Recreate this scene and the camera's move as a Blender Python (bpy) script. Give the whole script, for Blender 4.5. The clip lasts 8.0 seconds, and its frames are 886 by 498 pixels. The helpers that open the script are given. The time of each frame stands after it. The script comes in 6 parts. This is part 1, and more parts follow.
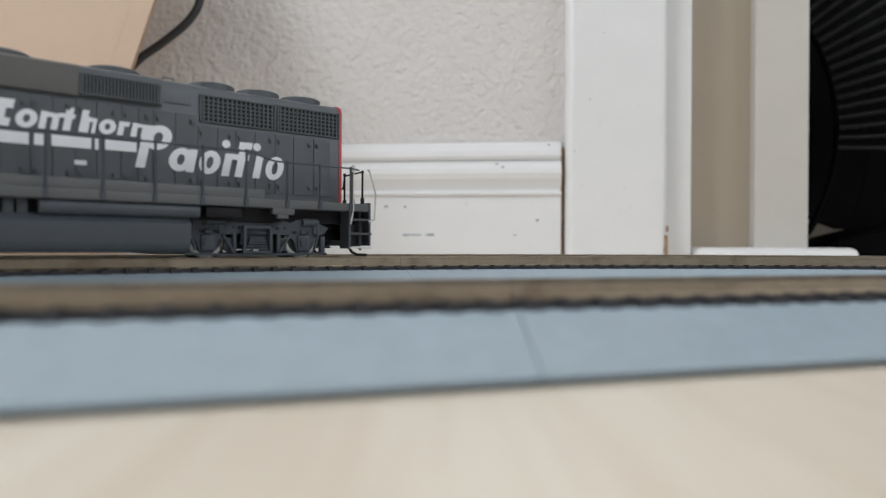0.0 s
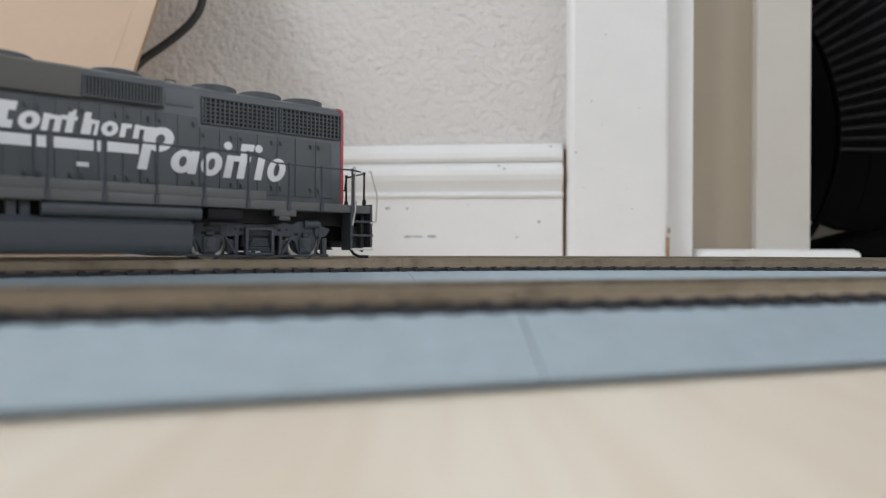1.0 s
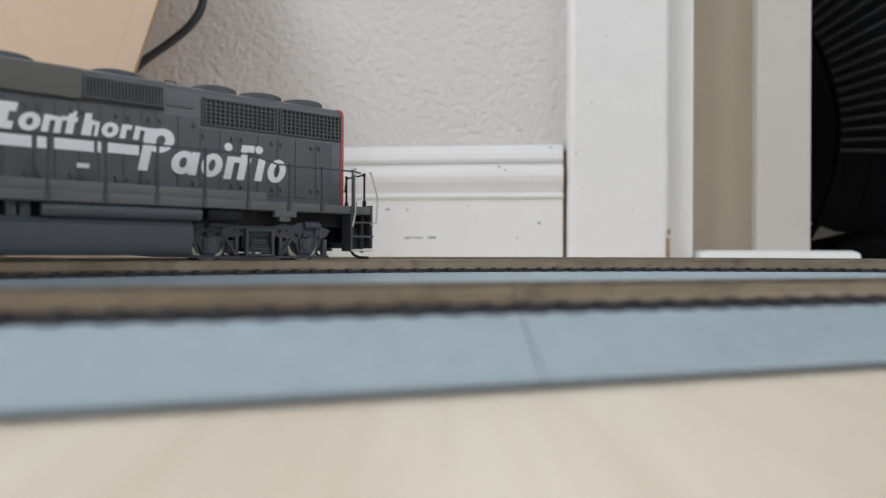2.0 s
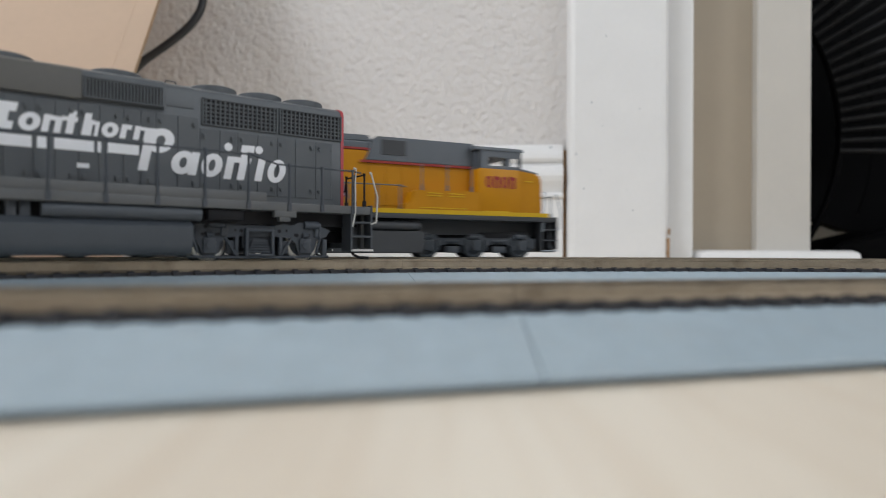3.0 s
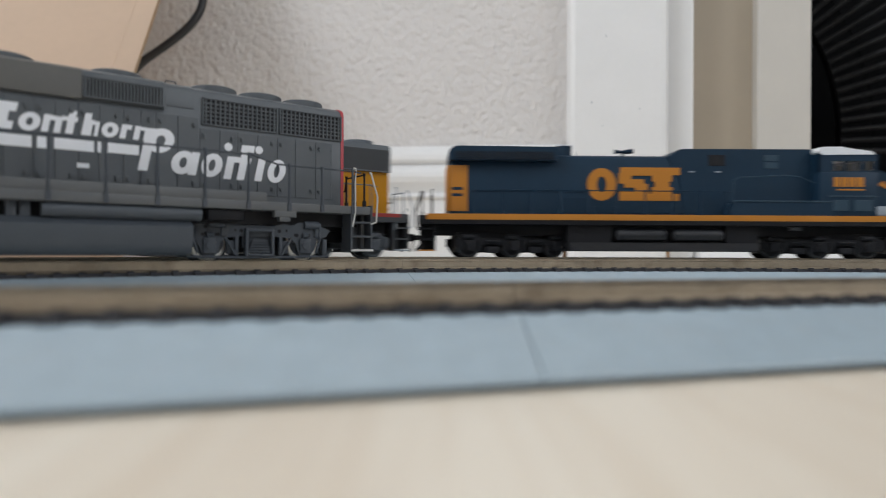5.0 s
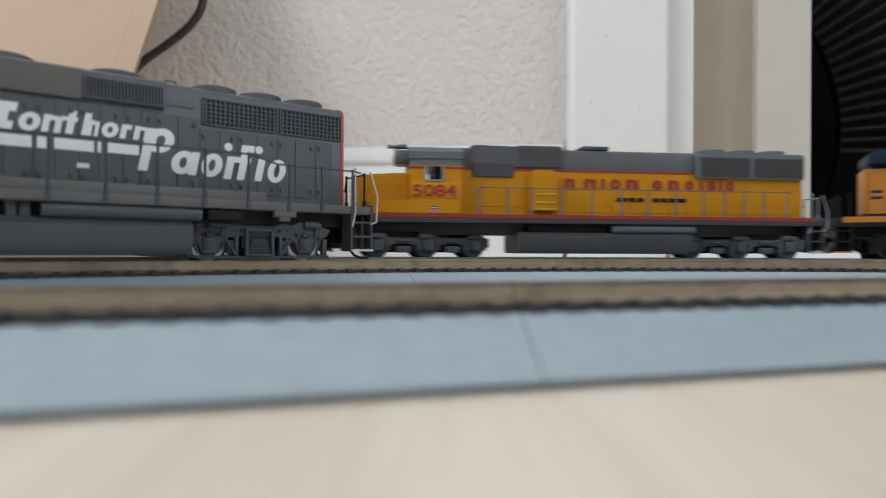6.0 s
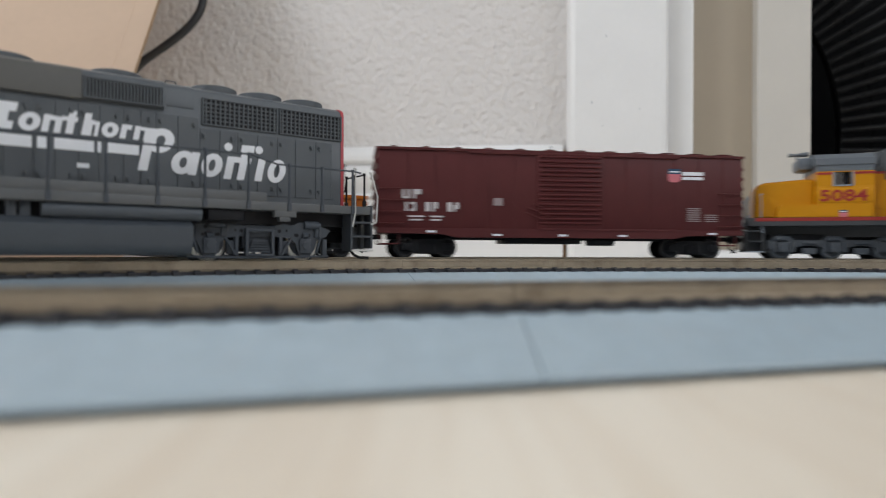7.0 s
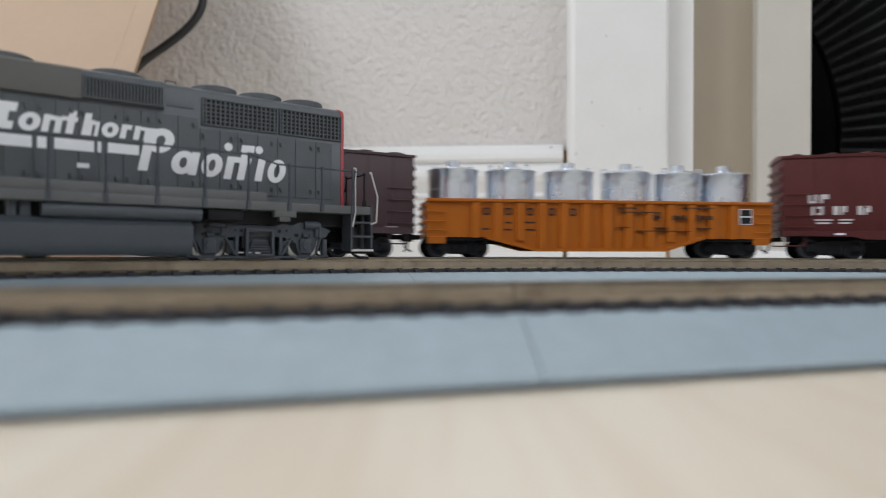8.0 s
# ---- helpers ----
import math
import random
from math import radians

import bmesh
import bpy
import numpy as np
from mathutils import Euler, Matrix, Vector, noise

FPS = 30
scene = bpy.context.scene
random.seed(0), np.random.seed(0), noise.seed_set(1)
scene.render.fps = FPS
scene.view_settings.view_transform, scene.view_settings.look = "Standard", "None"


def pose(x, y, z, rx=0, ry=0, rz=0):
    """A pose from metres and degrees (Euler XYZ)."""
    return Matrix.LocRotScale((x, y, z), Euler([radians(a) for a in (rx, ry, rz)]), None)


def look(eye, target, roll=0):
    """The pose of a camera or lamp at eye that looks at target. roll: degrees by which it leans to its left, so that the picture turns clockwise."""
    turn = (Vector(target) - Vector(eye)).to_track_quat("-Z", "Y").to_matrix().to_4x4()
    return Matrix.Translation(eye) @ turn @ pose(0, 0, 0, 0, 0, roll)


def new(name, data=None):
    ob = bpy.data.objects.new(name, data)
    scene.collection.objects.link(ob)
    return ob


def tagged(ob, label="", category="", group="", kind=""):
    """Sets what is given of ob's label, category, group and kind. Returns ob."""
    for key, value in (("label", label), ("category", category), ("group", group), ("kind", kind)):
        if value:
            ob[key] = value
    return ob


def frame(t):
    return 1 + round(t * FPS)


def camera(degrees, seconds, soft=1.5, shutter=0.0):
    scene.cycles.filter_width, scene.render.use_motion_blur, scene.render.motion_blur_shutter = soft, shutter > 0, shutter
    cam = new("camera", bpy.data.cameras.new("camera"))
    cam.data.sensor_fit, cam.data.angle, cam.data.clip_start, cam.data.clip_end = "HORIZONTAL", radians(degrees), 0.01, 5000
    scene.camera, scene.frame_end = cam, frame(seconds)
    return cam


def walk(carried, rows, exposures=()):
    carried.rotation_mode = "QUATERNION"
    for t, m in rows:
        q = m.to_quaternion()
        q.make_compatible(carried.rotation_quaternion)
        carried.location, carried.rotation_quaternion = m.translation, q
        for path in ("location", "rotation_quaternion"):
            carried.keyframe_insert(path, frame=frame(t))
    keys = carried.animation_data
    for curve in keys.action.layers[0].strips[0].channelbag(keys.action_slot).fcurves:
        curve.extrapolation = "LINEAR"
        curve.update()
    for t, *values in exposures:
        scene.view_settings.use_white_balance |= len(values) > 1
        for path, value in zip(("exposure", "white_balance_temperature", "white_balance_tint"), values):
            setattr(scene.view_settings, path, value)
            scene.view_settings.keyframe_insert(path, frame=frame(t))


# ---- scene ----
# ---------------------------------------------------------------- plan (metres)
MM = 0.001
EYE = 0.0169                     # lens above the floor
RAIL = 0.0120                    # rail head above the floor
BED = 0.0075                     # top of the grey roadbed
LIFT = 0.0011                    # the two loops lie this much higher
CX, CY = 0.1284, -0.1230         # centre of the two loops
R_IN, R_OUT = 0.3905, 0.4635     # inner loop (parked engine), outer loop (train)
WALL_Y, WALL_TURN = 0.73, -6.22  # back wall at x = 0 and its turn


def cam_pose(up, left, roll=0.26):
    return look((0, 0, EYE), (math.sin(radians(-left)), math.cos(radians(left)), EYE + math.tan(radians(up))), roll)


cam = camera(69.55, 8.0, 0.9, 0.35)
cam.data.dof.use_dof = True
cam.data.dof.focus_distance = 0.28
cam.data.dof.aperture_fstop = 11.5
walk(cam, [(0.0, cam_pose(-0.21, -0.165)), (0.5, cam_pose(-0.14, -0.09)), (1.0, cam_pose(-0.06, -0.02)), (1.5, cam_pose(0.04, 0.0)),
           (2.0, cam_pose(0.04, 0.0)), (5.0, cam_pose(0.04, 0.0)), (8.0, cam_pose(0.04, 0.005))])

# ---------------------------------------------------------------- light
world = bpy.data.worlds.new("sky")
scene.world = world
world.use_nodes = True
_n = world.node_tree.nodes
_sky = _n.new("ShaderNodeTexSky")
_sky.sky_type, _sky.sun_disc, _sky.sun_elevation, _sky.sun_rotation = "NISHITA", False, radians(40), radians(250)
world.node_tree.links.new(_sky.outputs[0], _n["Background"].inputs[0])
_n["Background"].inputs[1].default_value = 0.1


def window_light(name, at, target, w, h, watts, colour):
    d = bpy.data.lights.new(name, "AREA")
    d.shape, d.size, d.size_y, d.energy, d.color = "RECTANGLE", w, h, watts, colour
    ob = new(name, d)
    ob.matrix_world = look(at, target)
    return ob


window_light("window_daylight", (-2.17, -0.95, 1.67), (0.0, 0.2, 0.3), 1.4, 1.28, 41, (0.875, 0.93, 1.0))
window_light("window_daylight", (2.37, -0.95, 1.67), (0.2, 0.1, 0.1), 1.4, 1.28, 25, (0.875, 0.93, 1.0))
# Unseen window added behind the lens as weak fill for faces turned to it.
window_light("window_daylight", (0.5, -2.57, 1.67), (0.3, 0.0, 0.8), 1.5, 1.28, 4, (0.88, 0.935, 1.0))
scene.view_settings.exposure = 0.0


# ---------------------------------------------------------------- materials
def mat(name, colour, rough=0.5, metal=0.0, scale=60.0, vary=0.12, bump=0.0, bump_scale=None, coat=0.0, stain=0.0, stain_colour=(0.2, 0.17, 0.13), island=0.0):
    m = bpy.data.materials.new(name)
    m.use_nodes = True
    nt = m.node_tree
    b = nt.nodes["Principled BSDF"]
    b.inputs["Metallic"].default_value = metal
    b.inputs["Coat Weight"].default_value = coat
    tc = nt.nodes.new("ShaderNodeTexCoord")
    n1 = nt.nodes.new("ShaderNodeTexNoise")
    n1.inputs["Scale"].default_value, n1.inputs["Detail"].default_value = scale, 6
    nt.links.new(tc.outputs["Object"], n1.inputs["Vector"])
    n2 = nt.nodes.new("ShaderNodeTexNoise")
    n2.inputs["Scale"].default_value, n2.inputs["Detail"].default_value = scale * 9, 3
    nt.links.new(tc.outputs["Object"], n2.inputs["Vector"])
    add = nt.nodes.new("ShaderNodeMath")
    add.operation = "MULTIPLY_ADD"
    add.inputs[1].default_value = 0.45
    nt.links.new(n2.outputs[0], add.inputs[0])
    nt.links.new(n1.outputs[0], add.inputs[2])
    ramp = nt.nodes.new("ShaderNodeMapRange")
    ramp.inputs["From Min"].default_value, ramp.inputs["From Max"].default_value = 0.35, 1.1
    ramp.inputs["To Min"].default_value, ramp.inputs["To Max"].default_value = 1 - vary, 1 + vary
    nt.links.new(add.outputs[0], ramp.inputs["Value"])
    mul = nt.nodes.new("ShaderNodeVectorMath")
    mul.operation = "SCALE"
    mul.inputs[0].default_value = colour
    nt.links.new(ramp.outputs[0], mul.inputs["Scale"])
    last = mul.outputs[0]
    if island:
        oi = nt.nodes.new("ShaderNodeObjectInfo")
        r2 = nt.nodes.new("ShaderNodeMapRange")
        r2.inputs["To Min"].default_value, r2.inputs["To Max"].default_value = 1 - island, 1 + island
        nt.links.new(oi.outputs["Random"], r2.inputs["Value"])
        mm = nt.nodes.new("ShaderNodeVectorMath")
        mm.operation = "SCALE"
        nt.links.new(last, mm.inputs[0])
        nt.links.new(r2.outputs[0], mm.inputs["Scale"])
        last = mm.outputs[0]
    if stain:
        n3 = nt.nodes.new("ShaderNodeTexNoise")
        n3.inputs["Scale"].default_value, n3.inputs["Detail"].default_value, n3.inputs["Roughness"].default_value = scale * 0.7, 8, 0.65
        nt.links.new(tc.outputs["Object"], n3.inputs["Vector"])
        r3 = nt.nodes.new("ShaderNodeMapRange")
        r3.inputs["From Min"].default_value, r3.inputs["From Max"].default_value = 0.52, 0.72
        r3.inputs["To Max"].default_value = stain
        nt.links.new(n3.outputs[0], r3.inputs["Value"])
        mx = nt.nodes.new("ShaderNodeMix")
        mx.data_type = "RGBA"
        mx.inputs["B"].default_value = (*stain_colour, 1)
        nt.links.new(r3.outputs[0], mx.inputs["Factor"])
        nt.links.new(last, mx.inputs["A"])
        last = mx.outputs["Result"]
    nt.links.new(last, b.inputs["Base Color"])
    rr = nt.nodes.new("ShaderNodeMapRange")
    rr.inputs["To Min"].default_value, rr.inputs["To Max"].default_value = max(0.02, rough - 0.08), min(1, rough + 0.08)
    nt.links.new(n1.outputs[0], rr.inputs["Value"])
    nt.links.new(rr.outputs[0], b.inputs["Roughness"])
    if bump:
        nb = nt.nodes.new("ShaderNodeTexNoise")
        nb.inputs["Scale"].default_value, nb.inputs["Detail"].default_value = bump_scale or scale * 4, 3
        nt.links.new(tc.outputs["Object"], nb.inputs["Vector"])
        bp = nt.nodes.new("ShaderNodeBump")
        bp.inputs["Strength"].default_value, bp.inputs["Distance"].default_value = 1.0, bump
        nt.links.new(nb.outputs[0], bp.inputs["Height"])
        nt.links.new(bp.outputs[0], b.inputs["Normal"])
    return m


def plaster(name, colour):
    """Knock-down wall texture: flat blobs with soft edges over fine grain."""
    m = mat(name, colour, 0.75, scale=6, vary=0.03)
    nt = m.node_tree
    b = nt.nodes["Principled BSDF"]
    tc = nt.nodes.new("ShaderNodeTexCoord")
    a = nt.nodes.new("ShaderNodeTexNoise")
    a.inputs["Scale"].default_value, a.inputs["Detail"].default_value, a.inputs["Roughness"].default_value = 95, 3.5, 0.55
    nt.links.new(tc.outputs["Object"], a.inputs["Vector"])
    v = nt.nodes.new("ShaderNodeTexVoronoi")
    v.feature = "SMOOTH_F1"
    v.inputs["Scale"].default_value, v.inputs["Smoothness"].default_value = 150, 0.9
    nt.links.new(tc.outputs["Object"], v.inputs["Vector"])
    mx = nt.nodes.new("ShaderNodeMath")
    mx.operation = "MULTIPLY_ADD"
    mx.inputs[1].default_value = -0.35
    nt.links.new(v.outputs[0], mx.inputs[0])
    nt.links.new(a.outputs[0], mx.inputs[2])
    r = nt.nodes.new("ShaderNodeMapRange")
    r.inputs["From Min"].default_value, r.inputs["From Max"].default_value = 0.0, 0.6
    nt.links.new(mx.outputs[0], r.inputs["Value"])
    bp = nt.nodes.new("ShaderNodeBump")
    bp.inputs["Distance"].default_value = 0.0026
    nt.links.new(r.outputs[0], bp.inputs["Height"])
    nt.links.new(bp.outputs[0], b.inputs["Normal"])
    return m


def wood(name, colour, dark):
    m = mat(name, colour, 0.42, scale=8, vary=0.05)
    nt = m.node_tree
    b = nt.nodes["Principled BSDF"]
    tc = nt.nodes.new("ShaderNodeTexCoord")
    mp = nt.nodes.new("ShaderNodeMapping")
    mp.inputs["Scale"].default_value = (70, 5, 30)
    nt.links.new(tc.outputs["Object"], mp.inputs["Vector"])
    n = nt.nodes.new("ShaderNodeTexNoise")
    n.inputs["Scale"].default_value, n.inputs["Detail"].default_value, n.inputs["Distortion"].default_value = 1.6, 8, 0.8
    nt.links.new(mp.outputs[0], n.inputs["Vector"])
    r = nt.nodes.new("ShaderNodeMapRange")
    r.inputs["From Min"].default_value, r.inputs["From Max"].default_value = 0.4, 0.75
    nt.links.new(n.outputs[0], r.inputs["Value"])
    mx = nt.nodes.new("ShaderNodeMix")
    mx.data_type = "RGBA"
    mx.inputs["A"].default_value, mx.inputs["B"].default_value = (*colour, 1), (*dark, 1)
    nt.links.new(r.outputs[0], mx.inputs["Factor"])
    nt.links.new(mx.outputs["Result"], b.inputs["Base Color"])
    return m


M_WALL = plaster("wall_paint", (0.685, 0.656, 0.634))
M_TRIM = mat("trim_paint", (0.80, 0.795, 0.785), 0.38, scale=25, vary=0.03, bump=0.0002, bump_scale=70)
M_CEIL = mat("ceiling_paint", (0.8, 0.8, 0.78), 0.8, scale=4, vary=0.03)
M_FLOOR = wood("floor_laminate", (0.875, 0.79, 0.665), (0.77, 0.655, 0.52))
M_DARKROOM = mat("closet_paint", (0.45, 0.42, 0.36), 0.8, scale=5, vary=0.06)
M_BED = mat("roadbed_plastic", (0.375, 0.460, 0.515), 0.42, scale=240, vary=0.10, bump=0.00012, bump_scale=2600, stain=0.25, stain_colour=(0.42, 0.45, 0.47))
M_TIE = mat("tie_plastic", (0.030, 0.030, 0.036), 0.55, scale=300, vary=0.25, bump=0.00008, bump_scale=1500)
M_RAIL = mat("rail_nickel", (0.42, 0.36, 0.28), 0.36, 0.85, scale=150, vary=0.2, stain=0.5, stain_colour=(0.16, 0.12, 0.09))
M_CARD = mat("cardboard", (0.58, 0.43, 0.318), 0.85, scale=14, vary=0.06, bump=0.0001, bump_scale=900)
M_CARD_EDGE = mat("cardboard_edge", (0.42, 0.30, 0.20), 0.9, scale=200, vary=0.25)
M_CABLE = mat("cable_rubber", (0.02, 0.02, 0.022), 0.5, scale=80, vary=0.15)
M_FAN = mat("fan_plastic", (0.0012, 0.0012, 0.0016), 0.55, scale=60, vary=0.15)
M_FAN_RIB = mat("fan_rib_plastic", (0.0035, 0.0035, 0.0045), 0.42, scale=60, vary=0.15)
M_FAN.node_tree.nodes["Principled BSDF"].inputs["Specular IOR Level"].default_value = 0.05
M_FAN_RIB.node_tree.nodes["Principled BSDF"].inputs["Specular IOR Level"].default_value = 0.26
M_RECESS_SHADE = mat("door_recess_shade_cream", (0.43, 0.365, 0.28), 0.45, scale=20, vary=0.04)
M_CHIP_SHADE = mat("bare_wood_and_gap_shade", (0.36, 0.22, 0.12), 0.8, scale=150, vary=0.3)
M_GREY = mat("engine_grey", (0.092, 0.104, 0.115), 0.45, scale=120, vary=0.08, bump=0.00002, bump_scale=2500)
M_GREY_L = mat("engine_frame_grey", (0.108, 0.114, 0.118), 0.5, scale=120, vary=0.08)
M_BROWN_G = mat("duct_grey", (0.100, 0.098, 0.090), 0.5, scale=120, vary=0.08)
M_RED = mat("engine_red", (0.42, 0.03, 0.04), 0.45, scale=120, vary=0.08)
M_TANK = mat("tank_grey", (0.066, 0.078, 0.093), 0.5, scale=160, vary=0.1)
M_TRUCK = mat("truck_grey", (0.056, 0.066, 0.080), 0.55, scale=200, vary=0.15)
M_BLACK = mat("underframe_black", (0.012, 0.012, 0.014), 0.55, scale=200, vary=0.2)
M_STEEL = mat("wheel_steel", (0.86, 0.82, 0.76), 0.36, 0.8, scale=300, vary=0.15)
M_WIRE = mat("handrail_metal", (0.62, 0.62, 0.60), 0.35, 0.5, scale=300, vary=0.1)
M_WHITE = mat("white_lettering", (0.84, 0.86, 0.90), 0.5, scale=200, vary=0.05)
M_YELLOW = mat("engine_yellow", (0.575, 0.246, 0.004), 0.4, scale=90, vary=0.06)
M_YSTRIPE = mat("stripe_yellow", (0.70, 0.43, 0.015), 0.4, scale=90, vary=0.05)
M_UPGREY = mat("roof_grey", (0.125, 0.142, 0.160), 0.45, scale=120, vary=0.08)
M_DKGREY = mat("grille_dark", (0.055, 0.058, 0.062), 0.55, scale=150, vary=0.12)
M_REDST = mat("stripe_red", (0.32, 0.024, 0.018), 0.45, scale=120, vary=0.06)
M_BLUE = mat("engine_blue", (0.0078, 0.028, 0.054), 0.48, scale=90, vary=0.10)
M_GOLD = mat("lettering_gold", (0.50, 0.19, 0.015), 0.42, scale=90, vary=0.06)
M_MAROON = mat("boxcar_maroon", (0.094, 0.021, 0.021), 0.5, scale=90, vary=0.10)
M_MAROON2 = mat("boxcar_brown", (0.062, 0.029, 0.034), 0.5, scale=90, vary=0.10)
M_ORANGE = mat("gondola_orange", (0.44, 0.120, 0.008), 0.45, scale=90, vary=0.08)
M_TIN = mat("tank_aluminium", (0.79, 0.86, 0.96), 0.27, 0.9, scale=40, vary=0.02)
M_TANKB = mat("air_tank_black", (0.018, 0.019, 0.022), 0.35, scale=150, vary=0.15)
M_UNDER = mat("underframe_dark_grey", (0.015, 0.015, 0.017), 0.5, scale=150, vary=0.15)
M_SCREEN = mat("radiator_screen_dark", (0.030, 0.031, 0.033), 0.6, scale=150, vary=0.12)
M_RAILG = mat("handrail_grey", (0.13, 0.14, 0.145), 0.5, scale=150, vary=0.1)
M_BLUE_L = mat("engine_blue_edge", (0.016, 0.048, 0.078), 0.42, scale=90, vary=0.10)
M_HOODG = mat("hood_grey", (0.085, 0.091, 0.098), 0.5, scale=120, vary=0.08)
for _m in (M_BLUE, M_BLACK, M_MAROON, M_YELLOW, M_ORANGE, M_YSTRIPE):
    _m.node_tree.nodes["Principled BSDF"].inputs["Specular IOR Level"].default_value = 0.25
M_TRUCK_DARK = mat("truck_dark_grey", (0.062, 0.070, 0.080), 0.55, scale=200, vary=0.15)
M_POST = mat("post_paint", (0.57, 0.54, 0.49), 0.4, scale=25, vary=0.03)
M_GLASS = mat("cab_window", (0.02, 0.022, 0.025), 0.08, scale=60, vary=0.1)
M_INK = mat("dark_lettering", (0.045, 0.018, 0.010), 0.5, scale=150, vary=0.1)
M_FLAGB = mat("flag_blue", (0.014, 0.062, 0.125), 0.45, scale=90, vary=0.08)


# ---------------------------------------------------------------- building helpers
def box(bm, x0, x1, y0, y1, z0, z1, bevel=0.0, s=MM):
    """A box with (optionally) bevelled edges, in millimetres."""
    g = bmesh.ops.create_cube(bm, size=1)
    vs = g["verts"]
    for v in vs:
        v.co = Vector(((x0 + x1) / 2 + v.co.x * (x1 - x0), (y0 + y1) / 2 + v.co.y * (y1 - y0), (z0 + z1) / 2 + v.co.z * (z1 - z0))) * s
    if bevel:
        es = list({e for v in vs for e in v.link_edges})
        bmesh.ops.bevel(bm, geom=es, offset=bevel * s, segments=2, affect="EDGES", profile=0.5)


def cyl(bm, a, b, r, n=16, r2=None, s=MM):
    """A capped cylinder or cone from a to b, in millimetres."""
    a, b = Vector(a) * s, Vector(b) * s
    d = b - a
    m = Matrix.Translation((a + b) / 2) @ d.to_track_quat("Z", "Y").to_matrix().to_4x4()
    bmesh.ops.create_cone(bm, cap_ends=True, segments=n, radius1=r * s, radius2=(r if r2 is None else r2) * s, depth=d.length, matrix=m)


def wire(bm, pts, r, n=6, s=MM):
    for a, b in zip(pts, pts[1:]):
        cyl(bm, a, b, r, n, s=s)


def prism(bm, outline, y0, y1, s=MM):
    """An x-z outline pushed from y0 to y1, in millimetres."""
    lo = [bm.verts.new((x * s, y0 * s, z * s)) for x, z in outline]
    hi = [bm.verts.new((x * s, y1 * s, z * s)) for x, z in outline]
    n = len(outline)
    fs = [bm.faces.new(lo), bm.faces.new(hi[::-1])]
    for i in range(n):
        fs.append(bm.faces.new((lo[i], hi[i], hi[(i + 1) % n], lo[(i + 1) % n])))
    bmesh.ops.recalc_face_normals(bm, faces=fs)


def long_prism(bm, section, x0, x1, s=MM):
    """A y-z section pushed from x0 to x1, in millimetres."""
    lo = [bm.verts.new((x0 * s, y * s, z * s)) for y, z in section]
    hi = [bm.verts.new((x1 * s, y * s, z * s)) for y, z in section]
    n = len(section)
    fs = [bm.faces.new(lo), bm.faces.new(hi[::-1])]
    for i in range(n):
        fs.append(bm.faces.new((lo[i], hi[i], hi[(i + 1) % n], lo[(i + 1) % n])))
    bmesh.ops.recalc_face_normals(bm, faces=fs)


def to_mesh(name, bm, material, smooth=False):
    me = bpy.data.meshes.new(name)
    bm.to_mesh(me)
    bm.free()
    for m in (material if isinstance(material, (list, tuple)) else [material]):
        me.materials.append(m)
    if smooth:
        for p in me.polygons:
            p.use_smooth = True
        me.set_sharp_from_angle(angle=radians(35))
    return me


def part(name, bm, material, parent, label="", smooth=True):
    ob = new(name, to_mesh(name, bm, material, smooth))
    ob.parent = parent
    if label:
        ob["label"] = label
    return ob


def setting(name, bm, material, label, category):
    return tagged(new(name, to_mesh(name, bm, material)), label, category, kind="structure")


def letters(name, text, size, x, z, y, material, parent, shear=0.0, width=1.0, fat=0.0, label="", depth=0.12):
    """Raised lettering on the camera-side face (towards -y) of a vehicle; millimetres."""
    cu = bpy.data.curves.new(name, "FONT")
    cu.body, cu.size, cu.extrude, cu.shear, cu.offset = text, size * MM, depth * MM, shear, fat * MM
    cu.resolution_u = 3
    tmp = bpy.data.objects.new(name, cu)
    me = bpy.data.meshes.new_from_object(tmp)
    bpy.data.objects.remove(tmp)
    me.materials.clear()
    me.materials.append(material)
    me.transform(Matrix.Translation((x * MM, y * MM, z * MM)) @ pose(0, 0, 0, 90) @ Matrix.Diagonal((width, 1, 1, 1)))
    ob = new(name, me)
    ob.parent = parent
    if label:
        ob["label"] = label
    return ob


def empty(name):
    ob = new(name)
    ob.empty_display_size = 0.02
    return ob


def on_loop(radius, s):
    """Place and turn on a loop at the arc s (metres from its farthest point, growing to the right)."""
    a = s / radius
    return CX + radius * math.sin(a), CY + radius * math.cos(a), -a


def chord_pose(radius, s, tc):
    """Pose of a vehicle whose two trucks stand tc apart on the loop, its middle at s."""
    x0, y0, _ = on_loop(radius, s - tc / 2)
    x1, y1, _ = on_loop(radius, s + tc / 2)
    return pose((x0 + x1) / 2, (y0 + y1) / 2, RAIL + LIFT, 0, 0, math.degrees(math.atan2(y1 - y0, x1 - x0)))


# ---------------------------------------------------------------- the room
def wall_point(u, out, z):
    """u along the back wall, out from it towards the room."""
    a = radians(WALL_TURN)
    return Vector((u * math.cos(a) + out * math.sin(a), WALL_Y + u * math.sin(a) - out * math.cos(a), z))


def wall_box(bm, u0, u1, o0, o1, z0, z1, bevel=0.0):
    g = bmesh.new()
    box(g, u0, u1, -o1, -o0, z0, z1, bevel, s=1)
    g.transform(pose(0, WALL_Y, 0, 0, 0, WALL_TURN))
    me = bpy.data.meshes.new("t")
    g.to_mesh(me)
    g.free()
    bm.from_mesh(me)
    bpy.data.meshes.remove(me)


